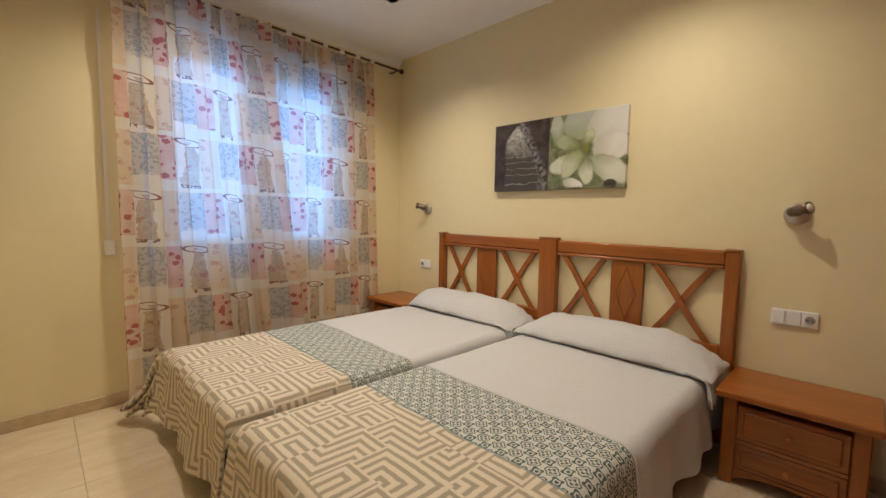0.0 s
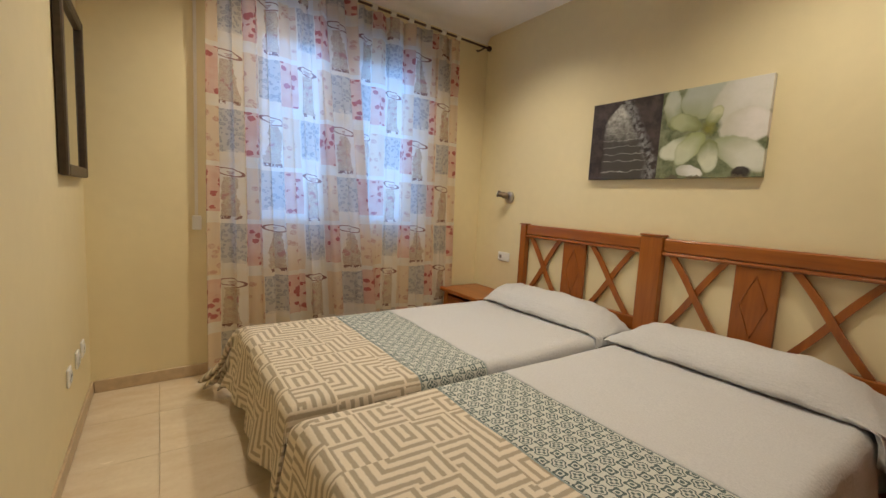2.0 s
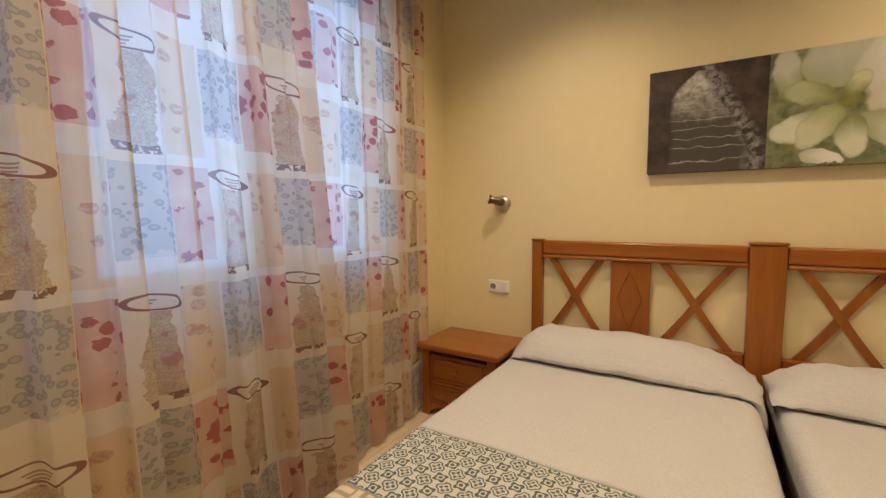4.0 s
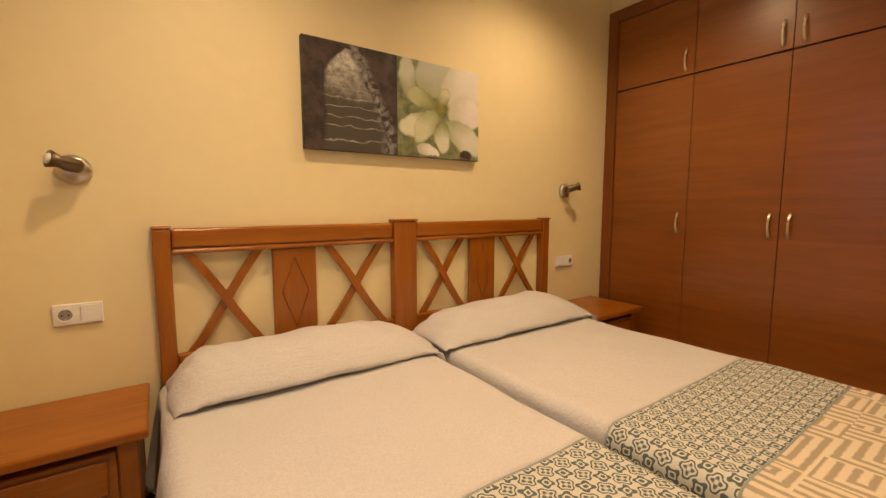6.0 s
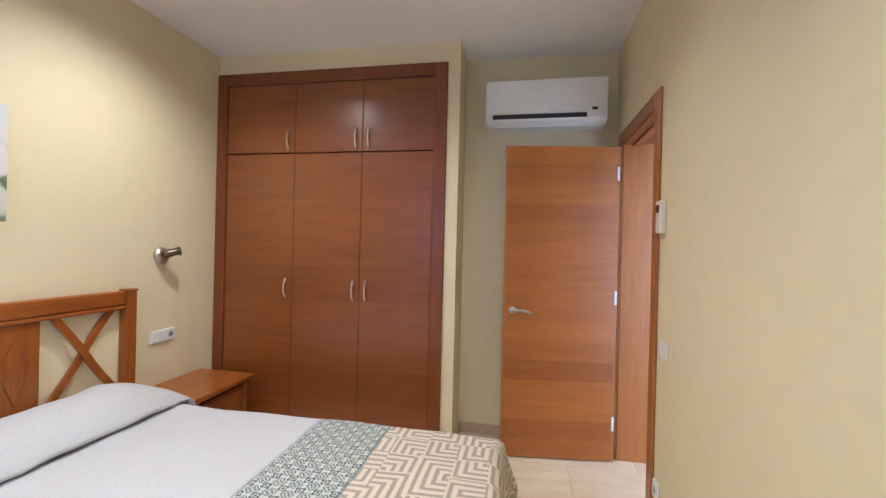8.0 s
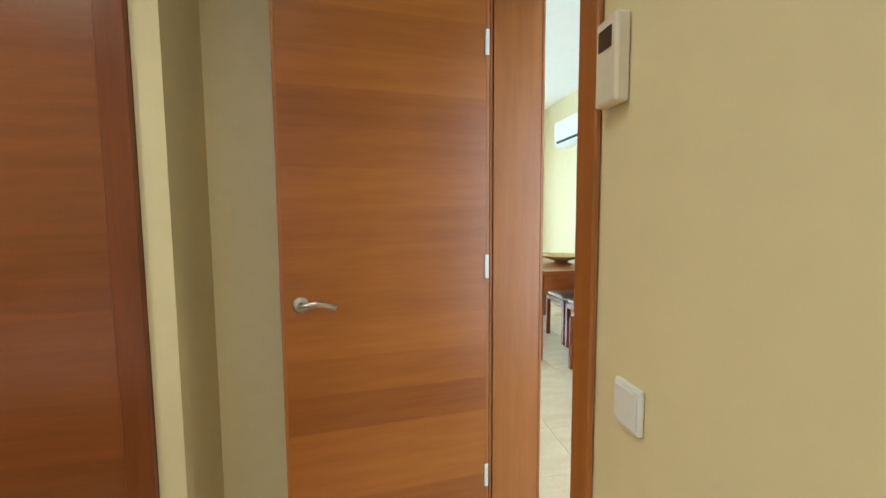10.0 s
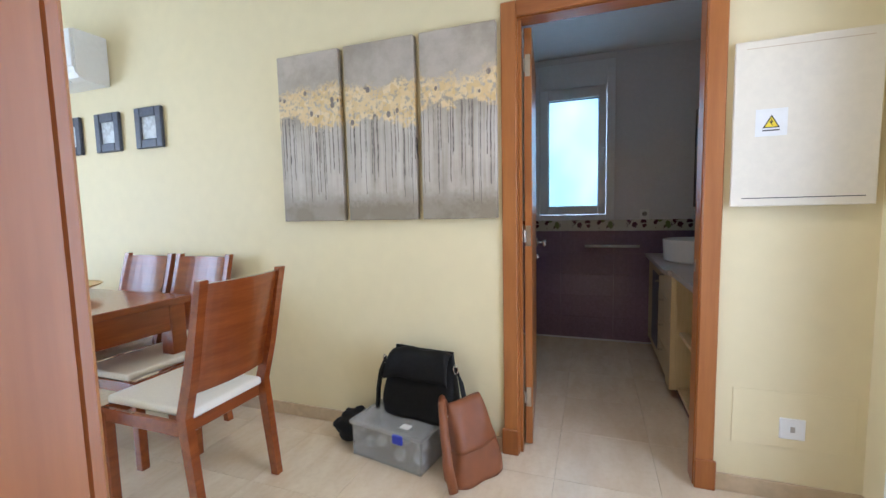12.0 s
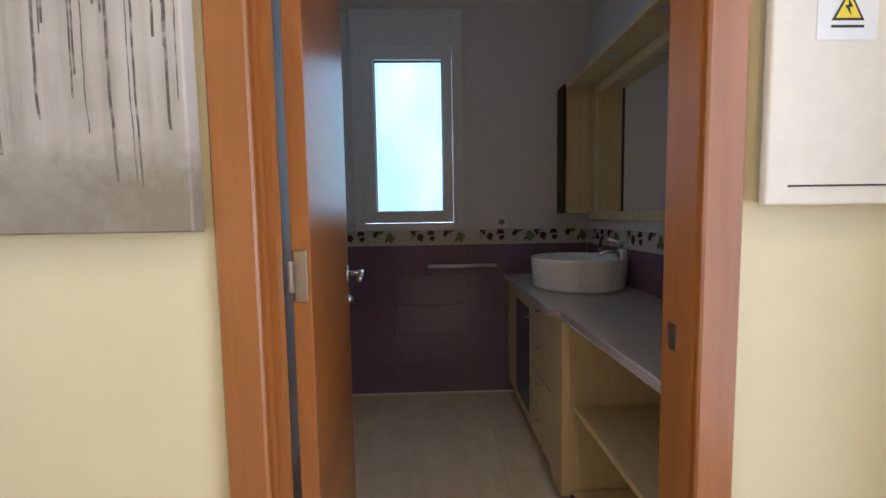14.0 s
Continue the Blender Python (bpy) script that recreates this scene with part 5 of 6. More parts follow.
def door_leaf(name, label, hinge, rz, width, thick, hinge_mat, swing):
    """A leaf that runs from the hinge along +y before the turn; swing: x side on which its thickness lies."""
    ob = thing(name, label, "door", (hinge[0], hinge[1], 0), rz=rz)
    x0, x1 = (0, thick) if swing > 0 else (-thick, 0)
    lip = 0.012
    part("leaf", boxm((x0, lip, 0.010), (x1, width - lip, 2.034), 0.0), DOORW, ob)
    part("edge_strip", boxm((x0, 0, 0.010), (x1, lip, 2.034), 0.001), DOORV, ob)
    part("edge_strip", boxm((x0, width - lip, 0.010), (x1, width, 2.034), 0.001), DOORV, ob)
    for z in (0.25, 1.06, 1.86):
        if swing > 0:
            bm = boxm((-0.008, 0.003, z - 0.045), (-0.0005, 0.019, z + 0.045), 0.0035, 3)
            for dz in (-0.034, 0.034):
                tube(bm, [(-0.0075, 0.011, z + dz), (-0.0092, 0.011, z + dz)], 0.0032, 8)
        else:
            bm = boxm((-0.031, -0.0055, z - 0.045), (-0.006, -0.0005, z + 0.055), 0.002)
            tube(bm, [(-0.036, -0.006, z - 0.025), (-0.036, -0.006, z + 0.035)], 0.006, 10)
        h = part("hinge", bm, hinge_mat, ob)
    return ob


leaf_rz = math.degrees(math.atan2(0.098, 0.722))
leaf = door_leaf("door_leaf", "open cherry veneer bedroom door, flat against the niche", (3.552, -2.878), leaf_rz, 0.728, 0.038, WHITEP, 1)
lever(leaf, -0.0005, 0.665, 0.96, -1)
lever(leaf, 0.0385, 0.665, 0.96, -1)
part("latch_plate", boxm((0.008, 0.7282, 0.87), (0.03, 0.7305, 1.05)), STEEL, leaf)

fr2, put2 = casing("door_2", "cherry wood frame of the bathroom doorway", 2.865, 3.604, 2.045, WY, WY - 0.09, w=0.073, foot=True)
put2("keeper", (2.864, WY - 0.07, 0.915), (2.868, WY - 0.045, 0.965), STEEL, 0.0)
put2("stop", (3.5895, WY - 0.045, 0), (3.6035, WY - 0.02, 2.044), bevel=0.0)
bleaf_rz = 180 + math.degrees(math.atan2(0.07, 0.71))
bl = door_leaf("door_leaf", "half-open cherry veneer bathroom door with lever handle", (3.553, WY - 0.092), bleaf_rz, 0.72, 0.035, STEEL, -1)
lever(bl, 0.0005, 0.635, 0.985, -1, CHROME)
bm = bmesh.new()
lathe(bm, [(0.014, 0), (0.014, 0.01), (0.006, 0.022)], (0, 0, 0), 16)
turn(bm, pose(0.0005, 0.635, 0.895, 0, 90, 0))
part("privacy_knob", bm, CHROME, bl, smooth=True)

ent = thing("entrance_door", "white metal entrance door with black seal and white hinges", "door", (HX, -4.1, 0))
part("frame", boxm((0.001, -0.60, 0), (0.032, -0.468, 2.2), 0.004), PVC, ent)
part("seal", boxm((0.001, -0.467, 0), (0.022, -0.452, 2.15)), BLACK, ent)
bm = bmesh.new()
for lo, hi in (((-0.02, -0.451, 0.01), (0.035, -0.33, 2.15)), ((-0.02, 0.45, 0.01), (0.035, 0.56, 2.15)), ((-0.02, -0.33, 0.01), (0.035, 0.45, 0.25)), ((-0.02, -0.33, 2.0), (0.035, 0.45, 2.15))):
    box(bm, lo, hi, 0.003)
lf = part("leaf", bm, PVC, ent)
pn = part("pane", boxm((-0.004, -0.329, 0.251), (0.004, 0.449, 1.999)), GLASS, lf)
pn.visible_shadow = False
part("head_frame", boxm((0.001, -0.60, 2.205), (0.032, 0.64, 2.3), 0.004), PVC, ent)
part("frame", boxm((0.001, 0.565, 0), (0.032, 0.64, 2.2), 0.004), PVC, ent)
for z in (0.22, 0.76, 1.345, 1.92):
    bm = bmesh.new()
    for k in range(3):
        tube(bm, [(0.04, -0.567, z - 0.06 + 0.04 * k), (0.04, -0.567, z - 0.022 + 0.04 * k)], 0.008, 10)
    part("hinge", bm, WHITEP, ent)

# ---- ceiling lamps ----
def downlight(x, y, z, label):
    ob = thing("recessed_downlight", label, "ceiling lamp", (x, y, z), "recessed downlights")
    bm = bmesh.new()
    lathe(bm, [(0.048, -0.006), (0.048, -0.001), (0.036, -0.001), (0.036, -0.006)], (0, 0, 0), 28)
    part("ring", bm, WHITEP, ob)
    bm = bmesh.new()
    lathe(bm, [(0.034, -0.0045), (0.034, -0.002)], (0, 0, 0), 24)
    part("lamp_glass", bm, LAMPGLOW, ob, "lit lamp glass")


# the rear two fittings are assumed, mirroring the front pair
for sx, sy, _w, _c in BED_SPOTS:
    downlight(sx, sy, CEIL, "small lit white downlight in the bedroom ceiling")
for sx, sy, _w in HALL_SPOTS:
    downlight(sx, sy, CEIL, "small lit white downlight in the hall ceiling")
ob = thing("ceiling_spot", "unlit round chrome spot in the bathroom ceiling", "ceiling lamp", (3.436, -6.02, 2.51))
bm = bmesh.new()
lathe(bm, [(0.05, -0.014), (0.055, -0.001), (0.03, -0.001), (0.03, -0.012)], (0, 0, 0), 24)
part("ring", bm, CHROME, ob, smooth=False)

# ---- hall ----
ART = ((4.518, 4.905), (4.096, 4.485), (3.695, 4.066))
for a, b in ART:
    ob = thing("canvas_painting", "tall grey canvas with a gold-leaf band and drips", "painting", (b, WY, 1.156), "three-part painting", rz=180)
    part("canvas", boxm((0, -0.040, 0), (b - a, -0.003, 0.885), 0.003), PAINTING, ob)

fb = thing("fuse_box", "ivory metal fuse box with a yellow warning sticker", "fuse box", (2.552, WY, 1.184))
part("body", boxm((-0.205, 0.001, 0.006), (0.205, 0.020, 0.606)), IVORY, fb)
part("cover", boxm((-0.2215, 0.021, 0.0), (0.2215, 0.036, 0.615), 0.004, 2), IVORY, fb)
part("door_line", boxm((-0.19, 0.0362, 0.03), (0.185, 0.0368, 0.033)), DARKSLOT, fb)
part("door_line", boxm((-0.19, 0.0362, 0.585), (0.185, 0.0368, 0.587)), BASEB, fb)
st = part("sticker", boxm((0.05, 0.0362, 0.262), (0.15, 0.037, 0.362)), WHITEP, fb, "white sticker with a yellow warning triangle")
bm = bmesh.new()
prism(bm, [(0.0730, 0.2920), (0.1270, 0.2920), (0.1000, 0.3400)], "y", 0.0372, 0.0376)
part("triangle_edge", bm, DARKSLOT, st)
bm = bmesh.new()
prism(bm, [(0.0795, 0.2955), (0.1205, 0.2955), (0.1000, 0.3330)], "y", 0.0378, 0.0382)
part("triangle", bm, YELLOW, st)
bm = bmesh.new()
prism(bm, [(0.1020, 0.3260), (0.0940, 0.3120), (0.1000, 0.3120), (0.0960, 0.2990), (0.1070, 0.3150), (0.1010, 0.3150)], "y", 0.0384, 0.0388)
part("bolt_mark", bm, DARKSLOT, st)
part("caption_bar", boxm((0.0730, 0.0372, 0.2810), (0.1270, 0.0376, 0.2850)), DARKSLOT, st)
pl = thing("access_panel", "painted-over access panel low on the cream wall", "panel", (2.53, WY, 0.11))
part("plate", boxm((-0.20, 0.001, 0.11), (0.20, 0.004, 0.34), 0.001), WALL, pl)

for x in (5.955, 6.347, 6.743):
    ob = thing("picture_frame", "small square slate-blue picture frame with a pale print", "picture", (x, WY, 1.77), "row of small pictures")
    bm = bmesh.new()
    for lo, hi in (((-0.12, 0.002, -0.128), (-0.068, 0.026, 0.128)), ((0.068, 0.002, -0.128), (0.12, 0.026, 0.128)), ((-0.068, 0.002, -0.128), (0.068, 0.026, -0.07)), ((-0.068, 0.002, 0.07), (0.068, 0.026, 0.128))):
        box(bm, lo, hi, 0.005)
    part("frame", bm, SLATE, ob)
    part("print", boxm((-0.068, 0.002, -0.07), (0.068, 0.012, 0.07)), PALEPRINT, ob)


# ---- dining ----
def dining_chair():
    """Faces +x; base under the middle of its back."""
    ob = thing("dining_chair", "cherry wood dining chair with cream seat at the table end", "chair", (4.565, -4.190, 0), "chairs round the table")
    W, D, H = 0.43, 0.50, 0.97
    for y in (-W / 2 + 0.02, W / 2 - 0.02):
        bm = bmesh.new()
        pts = [(0.10 + 0.03, 0.0), (0.135, 0.45), (0.085, 0.62), (0.0, H)]
        fw = [0.018, 0.024, 0.022, 0.014]
        outline = [(p[0] - w, p[1]) for p, w in zip(pts, fw)] + [(p[0] + w, p[1]) for p, w in list(zip(pts, fw))[::-1]]
        outline[0] = (0.03 + 0.035, 0.0)
        outline[-1] = (0.065 + 0.036, 0.0)
        prism(bm, outline, "y", y - 0.017, y + 0.017)
        part("back_leg", bm, TABLEW, ob)
        part("front_leg", boxm((0.56, y - 0.02, 0), (0.60, y + 0.02, 0.41), 0.003), TABLEW, ob)
    bm = bmesh.new()
    n, mth = 10, 0.010
    rows = []
    for iz in range(9):
        z = 0.53 + (0.955 - 0.53) * iz / 8
        xc = 0.135 - 0.135 * ((z - 0.45) / 0.52) ** 1.15
        for side in (0, 1):
            rows.append([bm.verts.new((xc + 0.026 * (1 - (2 * k / n - 1) ** 2) * -1 + (0.018 if side else 0) - 0.004, -W / 2 + 0.034 + (W - 0.068) * k / n, z)) for k in range(n + 1)])
    fr, bk = rows[1::2], rows[0::2]
    for sheet in (fr, bk):
        for a, b in zip(sheet, sheet[1:]):
            for k in range(n):
                bm.faces.new((a[k], a[k + 1], b[k + 1], b[k]))
    for k in range(n):
        bm.faces.new((fr[0][k], bk[0][k], bk[0][k + 1], fr[0][k + 1]))
        bm.faces.new((fr[-1][k], fr[-1][k + 1], bk[-1][k + 1], bk[-1][k]))
    for a in range(8):
        for k in (0, n):
            bm.faces.new((fr[a][k], fr[a + 1][k], bk[a + 1][k], bk[a][k]))
    part("backrest", bm, TABLEW, ob)
    bm = bmesh.new()
    for lo, hi in (((0.155, -W / 2 + 0.005, 0.375), (0.60, -W / 2 + 0.027, 0.43)), ((0.155, W / 2 - 0.027, 0.375), (0.60, W / 2 - 0.005, 0.43)), ((0.578, -W / 2 + 0.028, 0.375), (0.60, W / 2 - 0.028, 0.43)), ((0.14, -W / 2 + 0.038, 0.375), (0.16, W / 2 - 0.038, 0.43))):
        box(bm, lo, hi, 0.003)
    part("seat_frame", bm, TABLEW, ob)
    part("seat", boxm((0.12, -W / 2 + 0.038, 0.431), (0.60, W / 2 - 0.038, 0.468), 0.014, 3), SEAT, ob, "cream fabric seat", True)
    return ob


ch = dining_chair()
for x in (5.48, 5.945):
    c = copy_thing(ch, pose(x, -4.79, 0, 0, 0, 90))
    c["label"] = "cherry wood dining chair with a cream seat, backed against the wall"

tb = thing("dining_table", "long cherry wood dining table with thick square legs", "table", (6.17, -4.17, 0))
part("tabletop", boxm((-0.83, -0.40, 0.735), (0.83, 0.44, 0.772), 0.006, 2), TABLEW, tb)
for y in (-0.375, 0.393):
    part("apron", boxm((-0.72, y, 0.60), (0.72, y + 0.022, 0.734), 0.002), TABLEW, tb)
for x in (-0.805, 0.783):
    part("apron", boxm((x, -0.29, 0.60), (x + 0.022, 0.33, 0.734), 0.002), TABLEW, tb)
for x in (-0.808, 0.723):
    for y in (-0.378, 0.333):
        part("leg", boxm((x, y, 0), (x + 0.085, y + 0.085, 0.734), 0.004), TABLEW, tb)

bw = bmesh.new()
lathe(bw, [(0.06, 0.0), (0.075, 0.012), (0.14, 0.03), (0.215, 0.062), (0.222, 0.066), (0.214, 0.068), (0.13, 0.040), (0.04, 0.026)], (6.0, -4.28, 0.7725), 36)
solid("bowl", bw, BOWLW, "shallow turned light-wood bowl on the dining table", "bowl", smooth=True)

# ---- bags by the wall ----
RZB = -10
cb = thing("storage_box", "clear plastic storage box with white lid and blue clips", "storage box", (4.17, -4.715, 0), rz=RZB)
bm = bmesh.new()
for lo, hi in (((-0.2, 0.115, 0.006), (0.2, 0.125, 0.158)), ((-0.2, -0.125, 0.006), (0.2, -0.115, 0.158)), ((-0.2, -0.115, 0.006), (-0.19, 0.115, 0.158)), ((0.19, -0.115, 0.006), (0.2, 0.115, 0.158)), ((-0.2, -0.125, 0.0), (0.2, 0.125, 0.0055))):
    box(bm, lo, hi, 0.001)
part("tub", bm, CLEARP, cb)
part("lid", boxm((-0.212, -0.137, 0.159), (0.212, 0.137, 0.182), 0.008, 2), CLEARP, cb)
part("clip", boxm((-0.115, 0.138, 0.135), (-0.06, 0.152, 0.178), 0.004), BLUEP, cb, "blue plastic clip")
for q in range(7):
    rr = random.Random(q)
    x = -0.15 + 0.05 * q
    bm = bmesh.new()
    bmesh.ops.create_icosphere(bm, subdivisions=2, radius=0.03, matrix=pose(x, rr.uniform(-0.07, 0.08), 0.04) @ Matrix.Diagonal((1, 0.9, rr.uniform(0.7, 1.1), 1)))
    part("wrapped_item", bm, SEAT if q % 2 else PALEPRINT, cb, smooth=True)
part("label_sticker", boxm((-0.11, 0.05, 0.1825), (-0.06, 0.09, 0.1835)), WHITEP, cb)


def soft_bag(w, h, d, lean, seed, taper=0.10):
    """An upright soft bag body: base centred at the origin, leaning back towards -y."""
    rnd = random.Random(seed)
    ph = [rnd.uniform(0, 6.28) for _ in range(5)]
    bm = bmesh.new()
    nz, na = 18, 40
    rings = []
    for i in range(nz + 1):
        t = i / nz
        dd = d * max(0.16, (0.85 + 0.4 * math.sin(math.pi * min(1, t * 1.2)) * 0.5) * (1 - t ** 2.2 * 0.85))
        ww_ = w * (1.0 - taper * t) * (1 - 0.06 * (1 - min(1, t * 6)))
        row = []
        for s in range(na):
            a = 2 * math.pi * s / na
            c, sn = math.cos(a), math.sin(a)
            x = 0.5 * ww_ * abs(c) ** 0.4 * (1 if c > 0 else -1)
            y = 0.5 * dd * abs(sn) ** 0.55 * (1 if sn > 0 else -1)
            wr = 0.006 * math.sin(7 * t + 3 * x / w + ph[0]) + 0.005 * math.sin(14 * x / w + 9 * t + ph[1])
            row.append(bm.verts.new((x, y - lean * t + wr * (1 if sn > 0 else 0.3), 0.001 + h * t + 0.006 * math.sin(5 * x / w + ph[2]) * t)))
        rings.append(row)
    for r0, r1 in zip(rings, rings[1:]):
        for s in range(na):
            bm.faces.new((r0[s], r0[(s + 1) % na], r1[(s + 1) % na], r1[s]))
    bm.faces.new(rings[0][::-1])
    bm.faces.new(rings[-1])
    return bm


mb = thing("messenger_bag", "black leather messenger bag standing on the storage box", "bag", (4.075, -4.752, 0.184), rz=-6)
part("body", soft_bag(0.43, 0.325, 0.135, 0.055, 5, 0.24), LEATHER, mb, smooth=True)
bm = bmesh.new()
nx = 20
prev = None
for q in range(15):
    t = q / 14
    pth = [(-0.06, 0.295), (-0.048, 0.330), (-0.02, 0.334), (0.012, 0.318), (0.040, 0.282), (0.055, 0.245), (0.063, 0.205)]
    f = t * (len(pth) - 1)
    j = min(int(f), len(pth) - 2)
    g = f - j
    y = pth[j][0] * (1 - g) + pth[j + 1][0] * g
    z = pth[j][1] * (1 - g) + pth[j + 1][1] * g
    row = [bm.verts.new(((-0.155 - 0.020 * t + (0.310 + 0.040 * t) * k / nx), y - 0.003 * math.sin(k * 0.9 + 0.5 * q), z - 0.012 * abs(2 * k / nx - 1) ** 4 + 0.005 * math.sin(k * 0.55))) for k in range(nx + 1)]
    if prev:
        for k in range(nx):
            bm.faces.new((prev[k], prev[k + 1], row[k + 1], row[k]))
    prev = row
bm.normal_update()
bmesh.ops.solidify(bm, geom=bm.faces[:], thickness=0.006)
part("flap", bm, LEATHER, mb, "smooth black front flap", True)
for sx in (-1, 1):
    bm = bmesh.new()
    tube(bm, [(sx * 0.195, -0.01, 0.27), (sx * 0.225, 0.0, 0.20), (sx * 0.245, 0.0, 0.10), (sx * 0.262, -0.01, -0.02 if sx > 0 else 0.02)], [0.011, 0.012, 0.012, 0.012], 8)
    st = part("strap", bm, FLEECE, mb, smooth=True)
    bm = bmesh.new()
    ring = [(sx * 0.198 + 0.012 * math.cos(t), 0.0, 0.265 + 0.022 * math.sin(t)) for t in [2 * math.pi * q / 14 for q in range(15)]]
    tube(bm, ring, 0.003, 6, False)
    part("buckle", bm, CHROME, st)

bp = bmesh.new()
bmesh.ops.create_icosphere(bp, subdivisions=4, radius=1)
for vtx in bp.verts:
    nz_ = noise.noise(vtx.co * 2.2) * 0.25
    vtx.co = Vector((vtx.co.x * 0.115, vtx.co.y * 0.09, max(vtx.co.z, -0.75) * 0.085)) * (1 + nz_)
zmin = min(vtx.co.z for vtx in bp.verts)
turn(bp, pose(4.445, -4.765, -zmin + 0.001, 0, 0, 20))
solid("cloth_pouch", bp, FLEECE, "black crumpled cloth pouch beside the storage box", "pouch", smooth=True)

hb2 = thing("handbag", "tan brown leather shoulder bag leaning against the box", "bag", (3.775, -4.66, 0), rz=58)
part("body", soft_bag(0.30, 0.33, 0.17, 0.06, 12, 0.42), BROWNL, hb2, smooth=True)
bm = bmesh.new()
tube(bm, [(0.06, -0.10, 0.28), (0.10, -0.10, 0.35), (0.13, -0.06, 0.345), (0.16, -0.01, 0.24), (0.175, 0.03, 0.12), (0.18, 0.07, 0.024)], [0.012, 0.016, 0.018, 0.02, 0.022, 0.022], 8)
part("strap", bm, BROWNL, hb2, "wide brown leather strap", True)
bm = soft_bag(0.306, 0.334, 0.178, 0.06, 12, 0.42)
bmesh.ops.delete(bm, geom=[f for f in bm.faces if f.calc_center_median().z < 0.15 or f.calc_center_median().y < -0.10], context="FACES")
bmesh.ops.solidify(bm, geom=bm.faces[:], thickness=0.005)
part("front_flap", bm, BROWNL, hb2, "", True)
bm = bmesh.new()
ring = [(0.085 + 0.014 * math.cos(t), -0.06, 0.275 + 0.014 * math.sin(t)) for t in [2 * math.pi * q / 12 for q in range(13)]]
tube(bm, ring, 0.003, 6, False)
part("ring", bm, STEEL, hb2)

# ---- living room opening ----
gw = thing("window_3", "white framed glazed balcony door of the dining room", "window", (8.3, -2.7, 0), kind="structure")
for a, b in ((-1.05, -0.98), (-0.035, 0.035), (0.98, 1.05)):
    part("window_frame", boxm((-0.03, a, 0), (0.03, b, 2.25), 0.003), PVC, gw)
for z0, z1 in ((0, 0.08), (2.18, 2.25)):
    for a, b in ((-0.979, -0.036), (0.036, 0.979)):
        part("window_rail", boxm((-0.028, a, z0), (0.028, b, z1), 0.003), PVC, gw)
for a, b in ((-0.979, -0.036), (0.036, 0.979)):
    pn = part("pane", boxm((-0.004, a, 0.081), (0.004, b, 2.179)), GLASS, gw)
    pn.visible_shadow = False

# ---- bathroom ----
w2 = thing("window_2", "white framed bathroom window with frosted glass and handle", "window", (0, BY, 0), kind="structure")
bm = bmesh.new()
OX0, OX1, OZ0, OZ1 = 3.105, 3.80, 1.09, 2.447
for lo, hi in (((OX0, 0.001, OZ0), (WX0, 0.03, OZ1)), ((WX1, 0.001, OZ0), (OX1, 0.03, OZ1)), ((WX0, 0.001, OZ0), (WX1, 0.03, WZ0)), ((WX0, 0.001, WZ1), (WX1, 0.03, OZ1))):
    box(bm, lo, hi, 0.003)
part("window_frame", bm, PVC, w2)
bm = bmesh.new()
GX0, GX1, GZ0, GZ1 = 3.235, 3.657, 1.214, 2.141
for lo, hi in (((WX0 + 0.003, -0.03, WZ0 + 0.003), (GX0, 0.042, WZ1 - 0.003)), ((GX1, -0.03, WZ0 + 0.003), (WX1 - 0.003, 0.042, WZ1 - 0.003)), ((GX0, -0.03, WZ0 + 0.003), (GX1, 0.042, GZ0)), ((GX0, -0.03, GZ1), (GX1, 0.042, WZ1 - 0.003))):
    box(bm, lo, hi, 0.004)
sash = part("sash", bm, PVC, w2)
part("pane", boxm((GX0 - 0.005, -0.004, GZ0 - 0.005), (GX1 + 0.005, 0.002, GZ1 + 0.005)), FROST, w2, "frosted glass pane")
bm = bmesh.new()
for lo, hi in (((GX0, 0.012, GZ1 - 0.008), (GX1, 0.020, GZ1)), ((GX0, 0.012, GZ0), (GX0 + 0.005, 0.020, GZ1 - 0.009)), ((GX1 - 0.005, 0.012, GZ0), (GX1, 0.020, GZ1 - 0.009))):
    box(bm, lo, hi)
part("gasket", bm, DARKSLOT, w2)
bm = bmesh.new()
tube(bm, [(3.191, 0.05, 1.67), (3.191, 0.085, 1.67), (3.191, 0.085, 1.57)], 0.009, 10)
box(bm, (3.176, 0.0425, 1.63), (3.206, 0.052, 1.71), 0.003)
part("handle", bm, PVC, sash)
for z in (1.165, 2.145):
    bm = bmesh.new()
    tube(bm, [(3.738, 0.04, z), (3.738, 0.04, z + 0.08)], 0.009, 10)
    part("hinge", bm, PVC, sash)

rail = thing("towel_rail", "slim chrome towel rail on plum tiles", "towel rail", (3.122, BY, 0.861))
bm = bmesh.new()
tube(bm, [(-0.22, 0.055, 0), (0.22, 0.055, 0)], 0.012, 12)
part("bar", bm, SATIN, rail, smooth=True)
for x in (-0.2, 0.2):
    bm = bmesh.new()
    tube(bm, [(x, 0.009, 0), (x, 0.045, 0)], 0.008, 10)
    part("mount", bm, CHROME, rail)
socket_plate("wall_socket", "white socket above the flowered tile border", 2.864, BY + 0.008, 1.135, 180, "o")

van = thing("vanity_cabinet", "pale maple vanity unit with frosted door, drawers and open shelves", "bathroom cabinet", (HX, -5.9, 0))


def vb(lo, hi, bevel=0.002):
    return boxm((lo[0] - 2.335, lo[1] + 5.9, lo[2] * 0.976), (hi[0] - 2.335, hi[1] + 5.9, hi[2] * 0.976), bevel)


